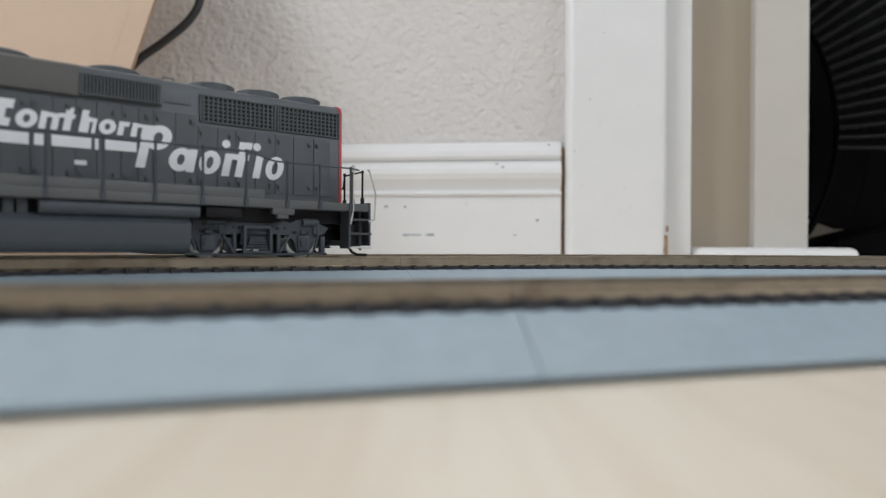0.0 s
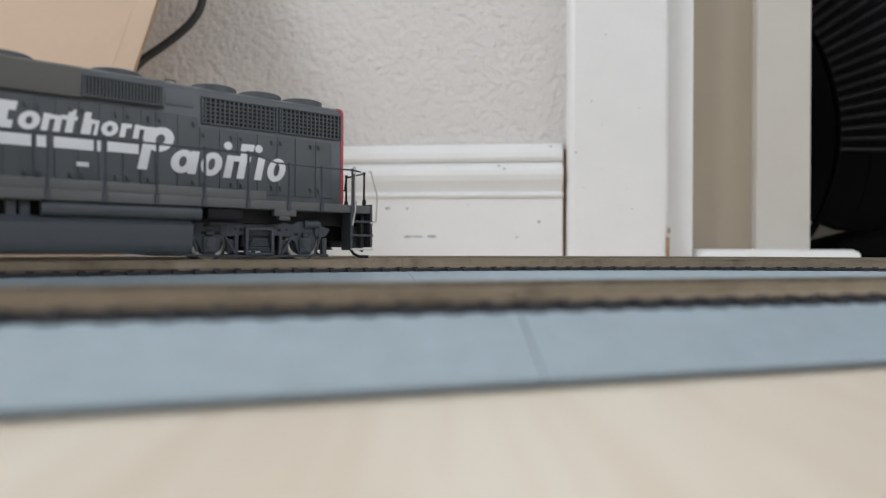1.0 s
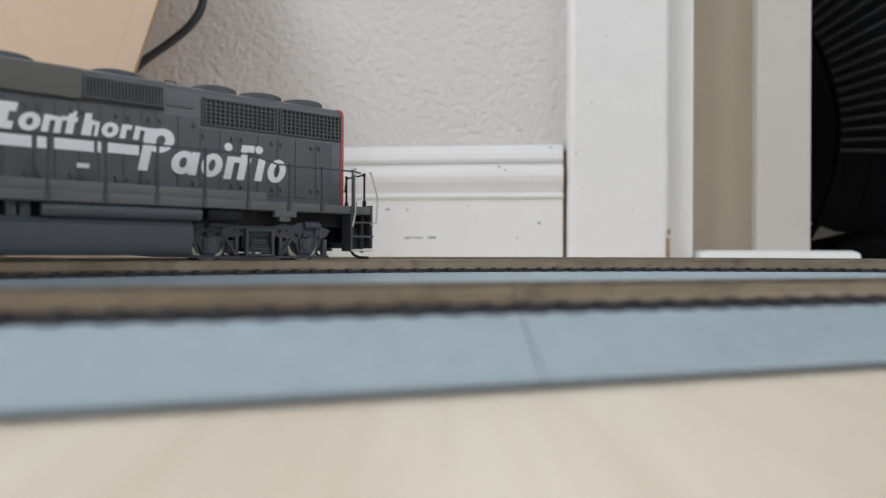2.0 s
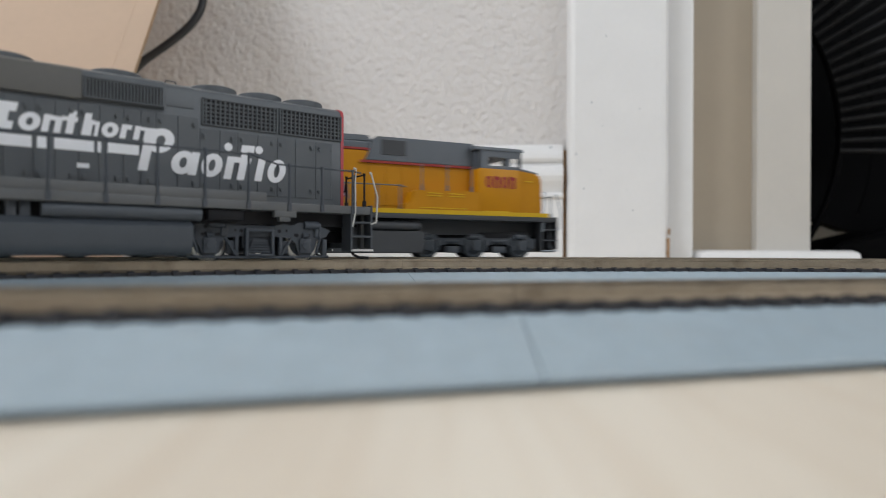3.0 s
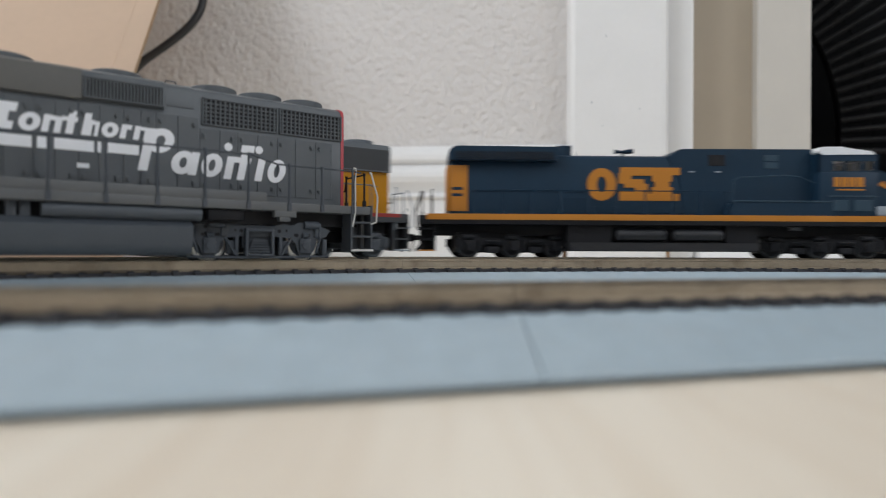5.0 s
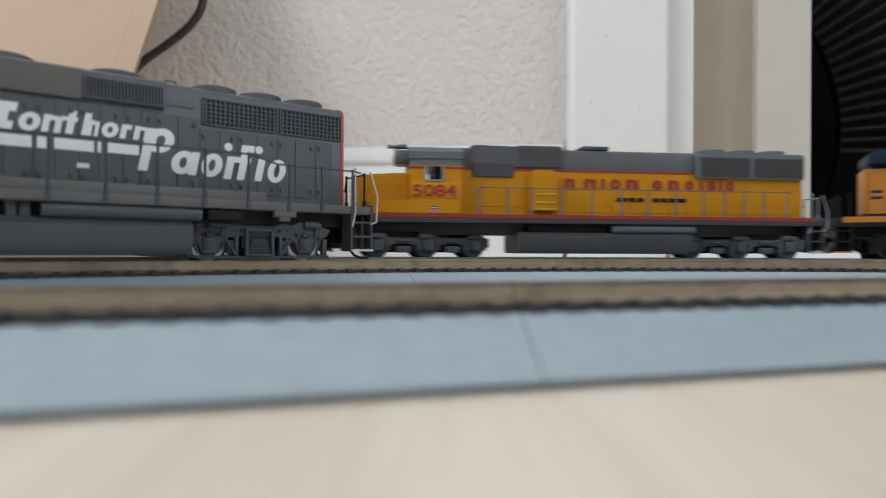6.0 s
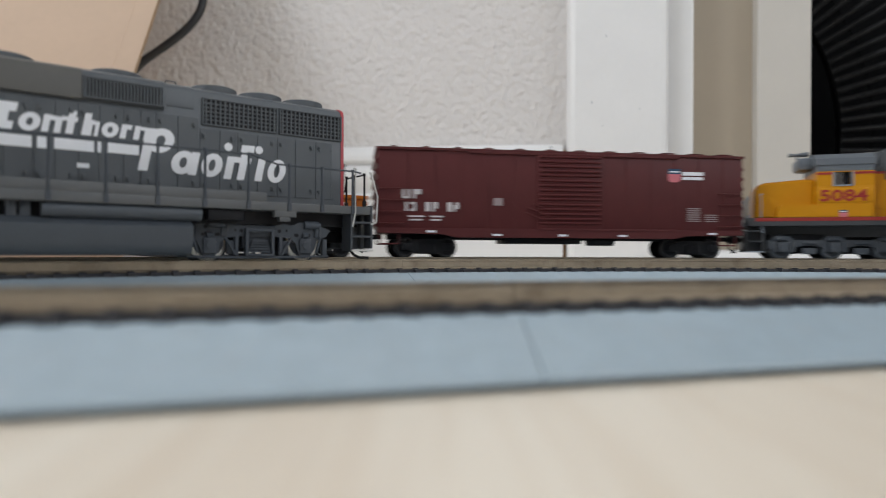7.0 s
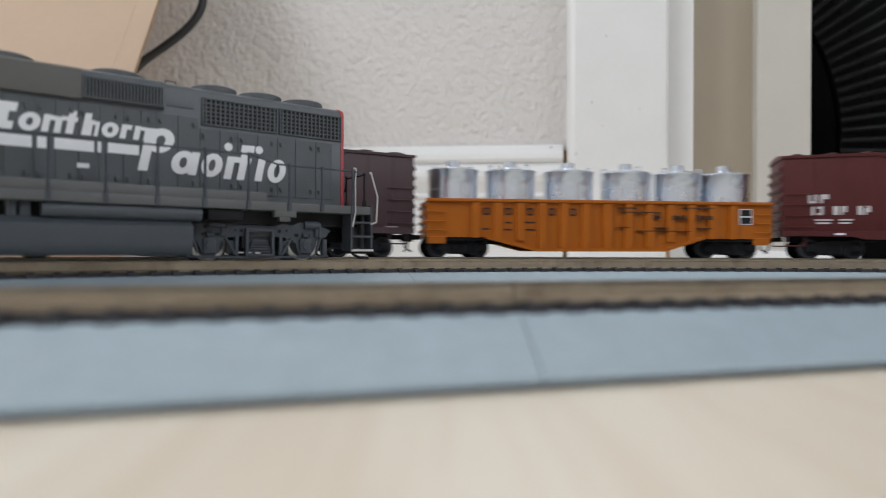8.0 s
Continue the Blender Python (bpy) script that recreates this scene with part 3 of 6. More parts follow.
def heavy_truck(parent, x, yaw, material, mesh, spin, gap=24.0):
    """Three-axle engine truck."""
    bm = bmesh.new()
    for sy in (-1, 1):
        y0, y1 = sorted((sy * 10.2, sy * 12.2))
        out = [(-gap - 7, 9.2)]
        for k in (-1, 0, 1):
            out += [(k * gap - 5, 9.4), (k * gap - 3, 11.4), (k * gap + 3, 11.4), (k * gap + 5, 9.4)]
        out += [(gap + 7, 9.2), (gap + 7, 5.0), (gap + 4, 4.2)]
        for k in (1, 0, -1):
            out += [(k * gap + 3.4, 5.0), (k * gap - 3.4, 5.0)]
            if k > -1:
                out += [(k * gap - gap / 2 + 3, 6.4), (k * gap - gap / 2 - 3, 6.4)]
        out += [(-gap - 4, 4.2), (-gap - 7, 5.0)]
        prism(bm, out, y0, y1)
        for k in (-1, 0, 1):
            px = k * gap
            box(bm, px - 2.8, px + 2.8, min(sy * 12, sy * 13.6), max(sy * 12, sy * 13.6), 3.2, 8.4, 0.5)
            cyl(bm, (px, sy * 13.4, 5.6), (px, sy * 14.4, 5.6), 2.1, 14)
            for q in (-4.6, 4.6):
                cyl(bm, (px + q, sy * 12.6, 3.4), (px + q, sy * 12.6, 8.4), 1.0, 8)
            cyl(bm, (px - 4.0, sy * 12.9, 10.0), (px + 1.0, sy * 12.9, 10.0), 1.2, 12)
        for k in (-0.5, 0.5):
            box(bm, k * gap - 3.4, k * gap + 3.4, min(sy * 11.6, sy * 13.2), max(sy * 11.6, sy * 13.2), 2.2, 5.4, 0.4)
            cyl(bm, (k * gap - 3, sy * 13.2, 7.9), (k * gap + 3, sy * 13.2, 7.9), 0.7, 8)
    box(bm, -gap - 4, gap + 4, -9.8, 9.8, 6.5, 9.0, 0.3)
    box(bm, -4, 4, -4, 4, 8.8, 15.0)
    t = part("truck", bm, material, parent, "three-axle truck")
    t.matrix_basis = pose(x * MM, 0, 0, 0, 0, yaw)
    bm = bmesh.new()
    box(bm, -gap - 5, gap + 5, -6.6, 6.6, 2.4, 12.5, 0.4)
    part("gear_case", bm, M_BLACK, t, "black gear case between the wheels")
    add_wheels(t, (-gap, 0, gap), 5.6, mesh, spin)
    return t


def freight_truck(parent, x, yaw, mesh):
    bm = bmesh.new()
    for sy in (-1, 1):
        y0, y1 = sorted((sy * 9.8, sy * 11.6))
        prism(bm, [(-12.6, 6.6), (-9, 7.6), (-4, 8.8), (4, 8.8), (9, 7.6), (12.6, 6.6), (12.6, 3.6), (9, 3.4), (5, 1.6), (-5, 1.6), (-9, 3.4), (-12.6, 3.6)], y0, y1)
        for k in (-10.5, 10.5):
            box(bm, k - 2.0, k + 2.0, min(sy * 11, sy * 12.6), max(sy * 11, sy * 12.6), 3.4, 6.8, 0.4)
        for k in (-2.4, 0, 2.4):
            cyl(bm, (k, sy * 11.9, 2.4), (k, sy * 11.9, 6.6), 1.0, 10)
    box(bm, -3.2, 3.2, -11, 11, 5.6, 8.4, 0.3)
    box(bm, -2.4, 2.4, -2.4, 2.4, 8.2, 12.0)
    t = part("truck", bm, M_BLACK, parent, "black cast freight truck")
    t.matrix_basis = pose(x * MM, 0, 0, 0, 0, yaw)
    add_wheels(t, (-10.5, 10.5), 4.9, mesh, True)
    return t


def truck_yaw(tc_mm, radius):
    return math.degrees(tc_mm * MM / 2 / radius)


def coupler(parent, x, d):
    bm = bmesh.new()
    box(bm, min(x, x + d * 7), max(x, x + d * 7), -1.3, 1.3, 8.6, 11.0, 0.3)
    box(bm, min(x + d * 5.5, x + d * 10), max(x + d * 5.5, x + d * 10), -2.6, 1.2, 7.8, 11.6, 0.6)
    cyl(bm, (x + d * 9.3, -2.0, 7.6), (x + d * 9.3, -2.0, 11.8), 1.1, 10)
    wire(bm, [(x + d * 6.5, 0, 8.6), (x + d * 7.0, 0, 4.5), (x + d * 9.0, -3.0, 2.6)], 0.45)
    part("coupler", bm, M_BLACK, parent, "black knuckle coupler with trip pin")


def roof_fan(parent, x, z, r, material, h=2.4):
    bm = bmesh.new()
    n = 32
    ring = []
    for rr, zz in ((r, 0), (r, h - 0.3), (r - 0.35, h), (r - 0.9, h), (r - 1.1, h - 0.4), (r - 1.1, 0.3)):
        ring.append([bm.verts.new((MM * (x + rr * math.cos(2 * math.pi * i / n)), MM * rr * math.sin(2 * math.pi * i / n), MM * (z + zz))) for i in range(n)])
    for a, b in zip(ring, ring[1:]):
        for i in range(n):
            bm.faces.new((a[i], a[(i + 1) % n], b[(i + 1) % n], b[i]))
    bmesh.ops.recalc_face_normals(bm, faces=bm.faces[:])
    cyl(bm, (x, 0, z + 0.6), (x, 0, z + h - 0.2), r * 0.22, 14)
    f = part("roof_fan", bm, material, parent, "round roof fan with spoked grille")
    bm = bmesh.new()
    for i in range(12):
        a = i * math.pi / 6
        wire(bm, [(x, 0, z + h - 0.5), (x + (r - 1) * math.cos(a), (r - 1) * math.sin(a), z + h - 0.5)], 0.16, 4)
    tagged(part("fan_guard", bm, material, f), kind="stuff")
    bm = bmesh.new()
    cyl(bm, (x, 0, z - 0.2), (x, 0, z + 0.5), r - 1.0, 24)
    part("fan_well", bm, M_BLACK, f, "dark well under the fan")


def grille(parent, x0, x1, z0, z1, y, nx, nz, frame_mat, bar_mat, name="radiator_grille", frame_w=0.7, bar=0.32, bar_z=0.24):
    """Framed grille on the camera side and its twin on the far side."""
    for sy in (-1, 1):
        f = lambda a, b: (min(sy * a, sy * b), max(sy * a, sy * b))
        bm = bmesh.new()
        for a, b, c, d in ((x0, x1, z0, z0 + frame_w), (x0, x1, z1 - frame_w, z1), (x0, x0 + frame_w, z0, z1), (x1 - frame_w, x1, z0, z1)):
            box(bm, a, b, *f(y - 0.4, y + 0.55), c, d)
        g = part(name, bm, frame_mat, parent, smooth=False)
        bm = bmesh.new()
        box(bm, x0 + 0.2, x1 - 0.2, *f(y - 0.4, y - 0.1), z0 + 0.2, z1 - 0.2)
        part("backing", bm, M_BLACK, g, smooth=False)
        bm = bmesh.new()
        for i in range(nx):
            x = x0 + frame_w + (x1 - x0 - 2 * frame_w) * (i + 0.5) / nx
            box(bm, x - bar, x + bar, *f(y, y + 0.42), z0 + 0.3, z1 - 0.3)
        for i in range(nz):
            z = z0 + frame_w + (z1 - z0 - 2 * frame_w) * (i + 1) / (nz + 1)
            box(bm, x0 + 0.3, x1 - 0.3, *f(y, y + 0.34), z - bar_z, z + bar_z)
        tagged(part("mesh_screen", bm, bar_mat, g, smooth=False), kind="stuff")


def rail_post(parent, x, y, z0, z1, m, r=0.42):
    bm = bmesh.new()
    cyl(bm, (x, y, z0), (x, y, z1), r, 6)
    box(bm, x - r * 1.5, x + r * 1.5, y - r * 1.2, y + r * 1.2, z0 - 0.2, z0 + 2.4)
    cyl(bm, (x, y, z1 - 0.4), (x, y, z1 + 0.5), r * 1.5, 8)
    part("stanchion", bm, m, parent)


def handrails(parent, xs, z0, z1, m, y=17.6, r=0.32, bend=3.0):
    for sy in (-1, 1):
        for x in xs:
            rail_post(parent, x, sy * y, z0, z1, m)
        bm = bmesh.new()
        wire(bm, [(xs[0] - bend, sy * y, z1 - bend), (xs[0], sy * y, z1), (xs[-1], sy * y, z1), (xs[-1] + bend, sy * y, z1 - 0.6)], r)
        part("handrail", bm, m, parent)


def steps(parent, x, d, m, tread_mat, z0=2.2, z1=17.5, y=17.8, w=8.0, loop_mat=None):
    """Stepwell at an end, on both sides; d: +1 when the end lies towards +x."""
    for sy in (-1, 1):
        bm = bmesh.new()
        ya, yb = sorted((sy * (y - 6.5), sy * y))
        box(bm, x - 0.4, x + 0.4, ya, yb, z0, z1, 0.1)
        box(bm, x + d * w - 0.4, x + d * w + 0.4, ya, yb, z0 + 1.0, z1 + 1.6, 0.1)
        back = sorted((sy * (y - 6.6), sy * (y - 6.0)))
        box(bm, min(x, x + d * w), max(x, x + d * w), *back, z0, z1)
        st = part("stepwell", bm, m, parent, smooth=False)
        for k in range(3):
            z = z0 + (z1 - z0) * (k / 3.0)
            bm = bmesh.new()
            box(bm, min(x - d * 0.3, x + d * (w + 0.8)), max(x - d * 0.3, x + d * (w + 0.8)), ya, yb + (0.5 if sy > 0 else 0), z, z + 0.7, 0.1)
            part("tread", bm, tread_mat if k == 0 else m, st, smooth=False)
        if loop_mat:
            bm = bmesh.new()
            wire(bm, [(x + d * 0.6, sy * y, z1 + 14.2), (x + d * 1.6, sy * y, z1 + 14.0), (x + d * 1.2, sy * y, z1 + 10), (x + d * 1.3, sy * y, z1 - 1), (x + d * 0.3, sy * y, z1 - 6.0)], 0.34)
            part("grab_iron", bm, loop_mat, parent, "thin bent wire grab iron")
            bm = bmesh.new()
            wire(bm, [(x + d * (w - 1.0), sy * y, z1 + 13.0), (x + d * (w - 0.4), sy * y, z1 + 13.2), (x + d * (w + 2.4), sy * y, z1 + 4.8), (x + d * (w + 1.9), sy * y, z1 - 4.2), (x + d * (w - 0.5), sy * y, z1 - 5.0)], 0.34)
            part("grab_iron", bm, loop_mat, parent, "thin bent wire grab iron")


def slanted(bm, x0, x1, z0, z1, y, lean, kind="block"):
    """A slanted plain block, ring, dot or pair of bars standing 0.1 mm off a side."""
    def para(a, b, c, d):
        prism(bm, [(a + lean * (c - z0), c), (b + lean * (c - z0), c), (b + lean * (d - z0), d), (a + lean * (d - z0), d)], y - 0.12, y + 0.05)
    w, h = x1 - x0, z1 - z0
    if kind == "block":
        para(x0, x1, z0, z1)
    elif kind == "ring":
        t = min(w, h) * 0.34
        n = 18
        vo, vi = [], []
        for yy in (y - 0.12, y + 0.05):
            o, q = [], []
            for i in range(n):
                a = 2 * math.pi * i / n
                for lst, rx, rz in ((o, w / 2, h / 2), (q, w / 2 - t, h / 2 - t * 0.85)):
                    zz = z0 + h / 2 + rz * math.sin(a)
                    lst.append(bm.verts.new(Vector((x0 + w / 2 + rx * math.cos(a) + lean * (zz - z0), yy, zz)) * MM))
            vo.append(o)
            vi.append(q)
        for i in range(n):
            j = (i + 1) % n
            bm.faces.new((vo[0][i], vo[0][j], vi[0][j], vi[0][i]))
            bm.faces.new((vo[0][j], vo[0][i], vo[1][i], vo[1][j]))
            bm.faces.new((vi[0][i], vi[0][j], vi[1][j], vi[1][i]))
    elif kind == "dot":
        n = 14
        prism(bm, [(x0 + w / 2 + w / 2 * math.cos(2 * math.pi * i / n) + lean * (z1 - z0), z0 + h / 2 + h / 2 * math.sin(2 * math.pi * i / n)) for i in range(n)], y - 0.12, y + 0.05)
    elif kind == "pair":
        para(x0, x0 + w * 0.36, z0, z1)
        para(x1 - w * 0.36, x1, z0, z1 - h * 0.06)
        para(x0 + w * 0.36, x1 - w * 0.36, z1 - h * 0.30, z1 - h * 0.04)


def mark(parent, name, shapes, y, material, lean, label):
    bm = bmesh.new()
    for i, (x0, x1, z0, z1, kind) in enumerate(shapes):
        slanted(bm, x0, x1, z0, z1, y - 0.012 * i, lean, kind=kind)
    return part(name, bm, material, parent, label, smooth=False)


def tank_section(hw, z0, z1, c):
    return [(-hw, z0 + c), (-hw + c * 0.4, z0 + c * 0.35), (-hw + c, z0), (hw - c, z0), (hw - c * 0.4, z0 + c * 0.35), (hw, z0 + c), (hw, z1 - c * 0.6), (hw - c * 0.7, z1), (-hw + c * 0.7, z1), (-hw, z1 - c * 0.6)]


def hood_section(hw, z0, z1, top):
    return [(-hw, z0), (hw, z0), (hw, z1), (hw - 0.8, z1 + (top - z1) * 0.55), (hw - 2.6, top - 0.35), (hw * 0.4, top), (-hw * 0.4, top), (-hw + 2.6, top - 0.35), (-hw + 0.8, z1 + (top - z1) * 0.55), (-hw, z1)]


W_GREY = wheelset_mesh(5.8, M_TRUCK, M_STEEL)
W_SIX = wheelset_mesh(5.6, M_TRUCK_DARK, M_UPGREY)
W_SIX_BLACK = wheelset_mesh(5.6, M_BLACK, M_DKGREY)
W_CAR = wheelset_mesh(4.9, M_BLACK, M_DKGREY)


# ---------------------------------------------------------------- parked grey engine
def build_parked_engine():
    th = tagged(empty("diesel_locomotive"), "parked grey model diesel locomotive with white slanted lettering", "model locomotive")
    bm = bmesh.new()
    long_prism(bm, hood_section(10.4, 18.4, 50.8, 53.6), -45, 88.2)
    part("hood", bm, M_GREY, th)
    bm = bmesh.new()
    long_prism(bm, hood_section(10.6, 18.4, 50.9, 53.8), 88.2, 89.3)
    he = part("hood_end", bm, M_RED, th, "red painted hood end")
    bm = bmesh.new()
    box(bm, 89.2, 90.6, -3.4, 3.4, 42.2, 47.0, 0.7)
    part("lamp_housing", bm, M_RED, he)
    for y in (-1.6, 1.6):
        bm = bmesh.new()
        cyl(bm, (90.5, y, 44.6), (90.9, y, 44.6), 1.2, 12)
        part("headlight", bm, M_GLASS, he, "dark round headlight lens")
    # hood doors with hinges and latches
    seams = [-44, -38, -31, -24, -17, -10.5, -3.9, 1.0, 6.5, 11.6, 17.8, 22.3, 26.4, 32.6, 39.1, 45.2, 50.9, 57.4, 64.2, 70.7, 78.2, 84.8]
    for sy in (-1, 1):
        for i, (a, b) in enumerate(zip(seams, seams[1:])):
            top = 40.6 if a > 38 else 43.6
            bm = bmesh.new()
            y0, y1 = sorted((sy * 10.3, sy * 10.72))
            box(bm, a + 0.22, b - 0.22, y0, y1, 21.0, top, 0.08)
            for z in (23.6, top - 2.2):
                hx = b - 1.6 if i % 2 else a + 1.4
                ya, yb = sorted((sy * 10.5, sy * 11.15))
                box(bm, hx - 0.6, hx + 0.6, ya, yb, z - 0.6, z + 0.6, 0.1)
                box(bm, hx - 0.25, hx + 0.25, *sorted((sy * 11.0, sy * 11.5)), z - 1.0, z + 0.25)
            for z in (22.2, 26, 30, 34, 38):
                cyl(bm, (b - 0.55, sy * 10.6, z - 0.35), (b - 0.55, sy * 10.6, z + 0.35), 0.22, 6)
            part("hood_door", bm, M_GREY, th, smooth=False)
    grille(th, 39.9, 64.3, 41.8, 50.2, 10.6, 16, 5, M_GREY, M_GREY, frame_w=0.4, bar=0.2, bar_z=0.16)
    grille(th, 65.0, 88.2, 41.8, 50.4, 10.6, 15, 5, M_GREY, M_GREY, frame_w=0.4, bar=0.2, bar_z=0.16)
    grille(th, 7.4, 28.3, 45.2, 51.0, 11.7, 23, 0, M_GREY, M_GREY, "brake_grille", 0.35, 0.2)
    bm = bmesh.new()
    long_prism(bm, hood_section(11.7, 44.6, 51.2, 53.9), -40, 7.3)
    part("air_duct", bm, M_BROWN_G, th, "brownish grey brake duct")
    bm = bmesh.new()
    long_prism(bm, hood_section(11.3, 44.9, 51.2, 53.9), 7.3, 29)
    part("brake_hatch", bm, M_GREY, th)
    bm = bmesh.new()
    long_prism(bm, hood_section(10.7, 46.2, 50.9, 53.7), 29.2, 37.4)
    part("roof_panel", bm, M_GREY, th)
    for x in (46.9, 62.5, 78.1, 18.0, -9.8):
        roof_fan(th, x, 53.4, 7.3, M_GREY, 2.1)
    for sy in (-1, 1):
        bm = bmesh.new()
        wire(bm, [(30.4, sy * 6, 53.4), (30.4, sy * 6, 54.6), (33.4, sy * 6, 54.6), (33.4, sy * 6, 53.4)], 0.2)
        part("lift_lug", bm, M_GREY, th)
    # deck, sill and skirts
    bm = bmesh.new()
    box(bm, -98, 96, -18, 18, 15.9, 18.6, 0.25)
    part("deck", bm, M_GREY_L, th)
    # Sill coloured black in place of the shadow between truck and deck.
    bm = bmesh.new()
    box(bm, -96, 94, -12, 12, 11.5, 15.95)
    box(bm, 45, 76, -6.5, 6.5, 3.0, 11.6)
    part("center_sill", bm, M_BLACK, th, "centre sill and motor gear, black as the shade under the deck")
    for sy in (-1, 1):
        bm = bmesh.new()
        wire(bm, [(90.5, sy * 13, 4.0), (91.5, sy * 14, 1.8), (93.5, sy * 14.5, 0.8), (97, sy * 15, 0.7)], 0.5)
        part("air_hose", bm, M_BLACK, th, "drooping black air hose")
    for sy in (-1, 1):
        bm = bmesh.new()
        box(bm, -46, 57.8, *sorted((sy * 16.4, sy * 17.8)), 18.5, 21.5, 0.25)
        part("battery_box", bm, M_GREY_L, th)
        bm = bmesh.new()
        cyl(bm, (-2.6, sy * 15.4, 14.0), (38.0, sy * 15.4, 14.0), 2.15, 18)
        part("air_tank", bm, M_TANK, th, "blue-grey air reservoir")
        for x in (-9, -6):
            bm = bmesh.new()
            box(bm, x - 1.2, x + 1.2, *sorted((sy * 12, sy * 15)), 11.5, 16, 0.3)
            part("bracket", bm, M_TRUCK, th)
        bm = bmesh.new()
        box(bm, 60.4, 68.0, *sorted((sy * 15.5, sy * 17.9)), 13.9, 16.2, 0.3)
        box(bm, 62.2, 66.0, *sorted((sy * 15.5, sy * 17.6)), 12.6, 14.2, 0.2)
        part("sand_bracket", bm, M_GREY_L, th)
        bm = bmesh.new()
        box(bm, 40, 51, *sorted((sy * 13, sy * 16.6)), 12.4, 15.6, 0.3)
        part("equipment_box", bm, M_BLACK, th)
    bm = bmesh.new()
    long_prism(bm, tank_section(17.2, 1.7, 12.0, 3.2), -36, 35.4)
    part("fuel_tank", bm, M_TANK, th, "blue-grey rounded fuel tank")
    bm = bmesh.new()
    box(bm, -34, 34, -10, 10, 11.8, 16)
    part("tank_saddle", bm, M_BLACK, th)
    for sy in (-1, 1):
        for x in (-38, -25, -14.6, -1.3, 12.1, 25.3, 38.5, 51.8, 65.3, 77.0, 88.7):
            rail_post(th, x, sy * 18.0, 16.2, 33.0 if x < 60 else 30.6, M_TRUCK, 0.4)
        bm = bmesh.new()
        wire(bm, [(-41, sy * 18, 30), (-38, sy * 18, 33), (52.5, sy * 18, 33.0), (61, sy * 18, 30.7), (88.7, sy * 18, 30.6), (92, sy * 18, 30.2)], 0.3)
        part("handrail", bm, M_TRUCK, th)
    # end platform
    bm = bmesh.new()
    box(bm, 94.6, 96, -14, 14, 4.0, 18.6, 0.2)
    part("pilot", bm, M_GREY_L, th)
    # Stepwells in a darker grey that carries the shade of their depth.
    steps(th, 88.6, 1, M_TRUCK_DARK, M_WIRE, 3.0, loop_mat=M_WIRE)
    steps(th, -90.2, -1, M_TRUCK_DARK, M_WIRE, 3.0, loop_mat=M_WIRE)
    for y in (-16, -9.5, -3.5, 3.5, 9.5, 16):
        rail_post(th, 94.6, y, 18.4, 30.0, M_BLACK, 0.36)
    bm = bmesh.new()
    wire(bm, [(94.6, -16, 30), (94.6, -3.5, 29.6), (94.6, -2.5, 25), (94.6, 2.5, 25), (94.6, 3.5, 29.6), (94.6, 16, 30)], 0.3)
    part("end_rail", bm, M_BLACK, th)
    bm = bmesh.new()
    box(bm, 84, 95, -5, 5, 6.0, 12.6, 0.3)
    box(bm, 80, 88, -8, 8, 10, 14, 0.3)
    part("draft_gear", bm, M_BLACK, th)
    coupler(th, 93, 1)
    coupler(th, -96, -1)
    # cab and short nose
    bm = bmesh.new()
    box(bm, -68, -45, -17, 17, 18.4, 50, 0.6)
    cab = part("cab", bm, M_GREY, th)
    bm = bmesh.new()
    long_prism(bm, hood_section(17.3, 49.8, 51.5, 54.5), -69, -44.5)
    part("roof", bm, M_GREY, cab)
    for sy in (-1, 1):
        bm = bmesh.new()
        box(bm, -64, -50, *sorted((sy * 16.9, sy * 17.2)), 38, 46, 0.2)
        part("cab_window", bm, M_GLASS, cab)
    bm = bmesh.new()
    box(bm, -88, -68, -10, 10, 18.4, 37, 1)
    part("nose", bm, M_RED, th)
    y = truck_yaw(119, R_IN)
    road_truck(th, 59.5, -y, M_TRUCK, W_GREY, False)
    road_truck(th, -59.5, y, M_TRUCK, W_GREY, False)
    # white side marking in plain slanted shapes
    Y = -10.74
    up = [(-14.6, -8.6, 34.5, 36.6, "block"), (-13.4, -9.6, 36.4, 39.4, "block"), (-13.6, -7.6, 39.2, 41.6, "block"), (-7.6, -2.7, 34.5, 39.5, "ring"), (-2.2, 2.2, 34.7, 39.4, "pair"), (3.4, 5.2, 34.8, 41.2, "block"), (2.5, 6.4, 38.2, 39.4, "block"), (7.2, 8.9, 34.8, 41.0, "block"), (8.6, 11.2, 34.8, 39.2, "pair"),
          (11.9, 16.2, 34.9, 39.2, "ring"), (16.8, 18.3, 35.0, 39.0, "block"), (18.2, 20.0, 37.7, 39.0, "block"), (20.3, 24.6, 35.0, 39.0, "pair")]
    mark(th, "upper_marking", up, Y, M_WHITE, 0.18, "white slanted shapes painted along the hood")
    lo = [(21.6, 24.2, 26.3, 38.8, "block"), (23.4, 31.0, 31.8, 39.2, "ring"), (30.2, 37.0, 26.0, 33.2, "ring"), (35.6, 38.0, 26.0, 33.0, "block"), (39.0, 45.4, 25.8, 33.2, "ring"), (46.4, 48.8, 25.6, 32.8, "block"), (46.2, 48.8, 34.4, 37.0, "dot"),
          (50.6, 53.0, 25.6, 35.6, "block"), (52.0, 56.2, 34.6, 36.8, "block"), (49.2, 55.2, 31.0, 32.8, "block"), (56.4, 58.8, 25.6, 32.9, "block"), (56.2, 58.8, 34.4, 37.0, "dot"), (60.2, 66.4, 25.4, 33.2, "ring")]
    mark(th, "lower_marking", lo, Y, M_WHITE, 0.2, "large white slanted shapes painted along the hood")
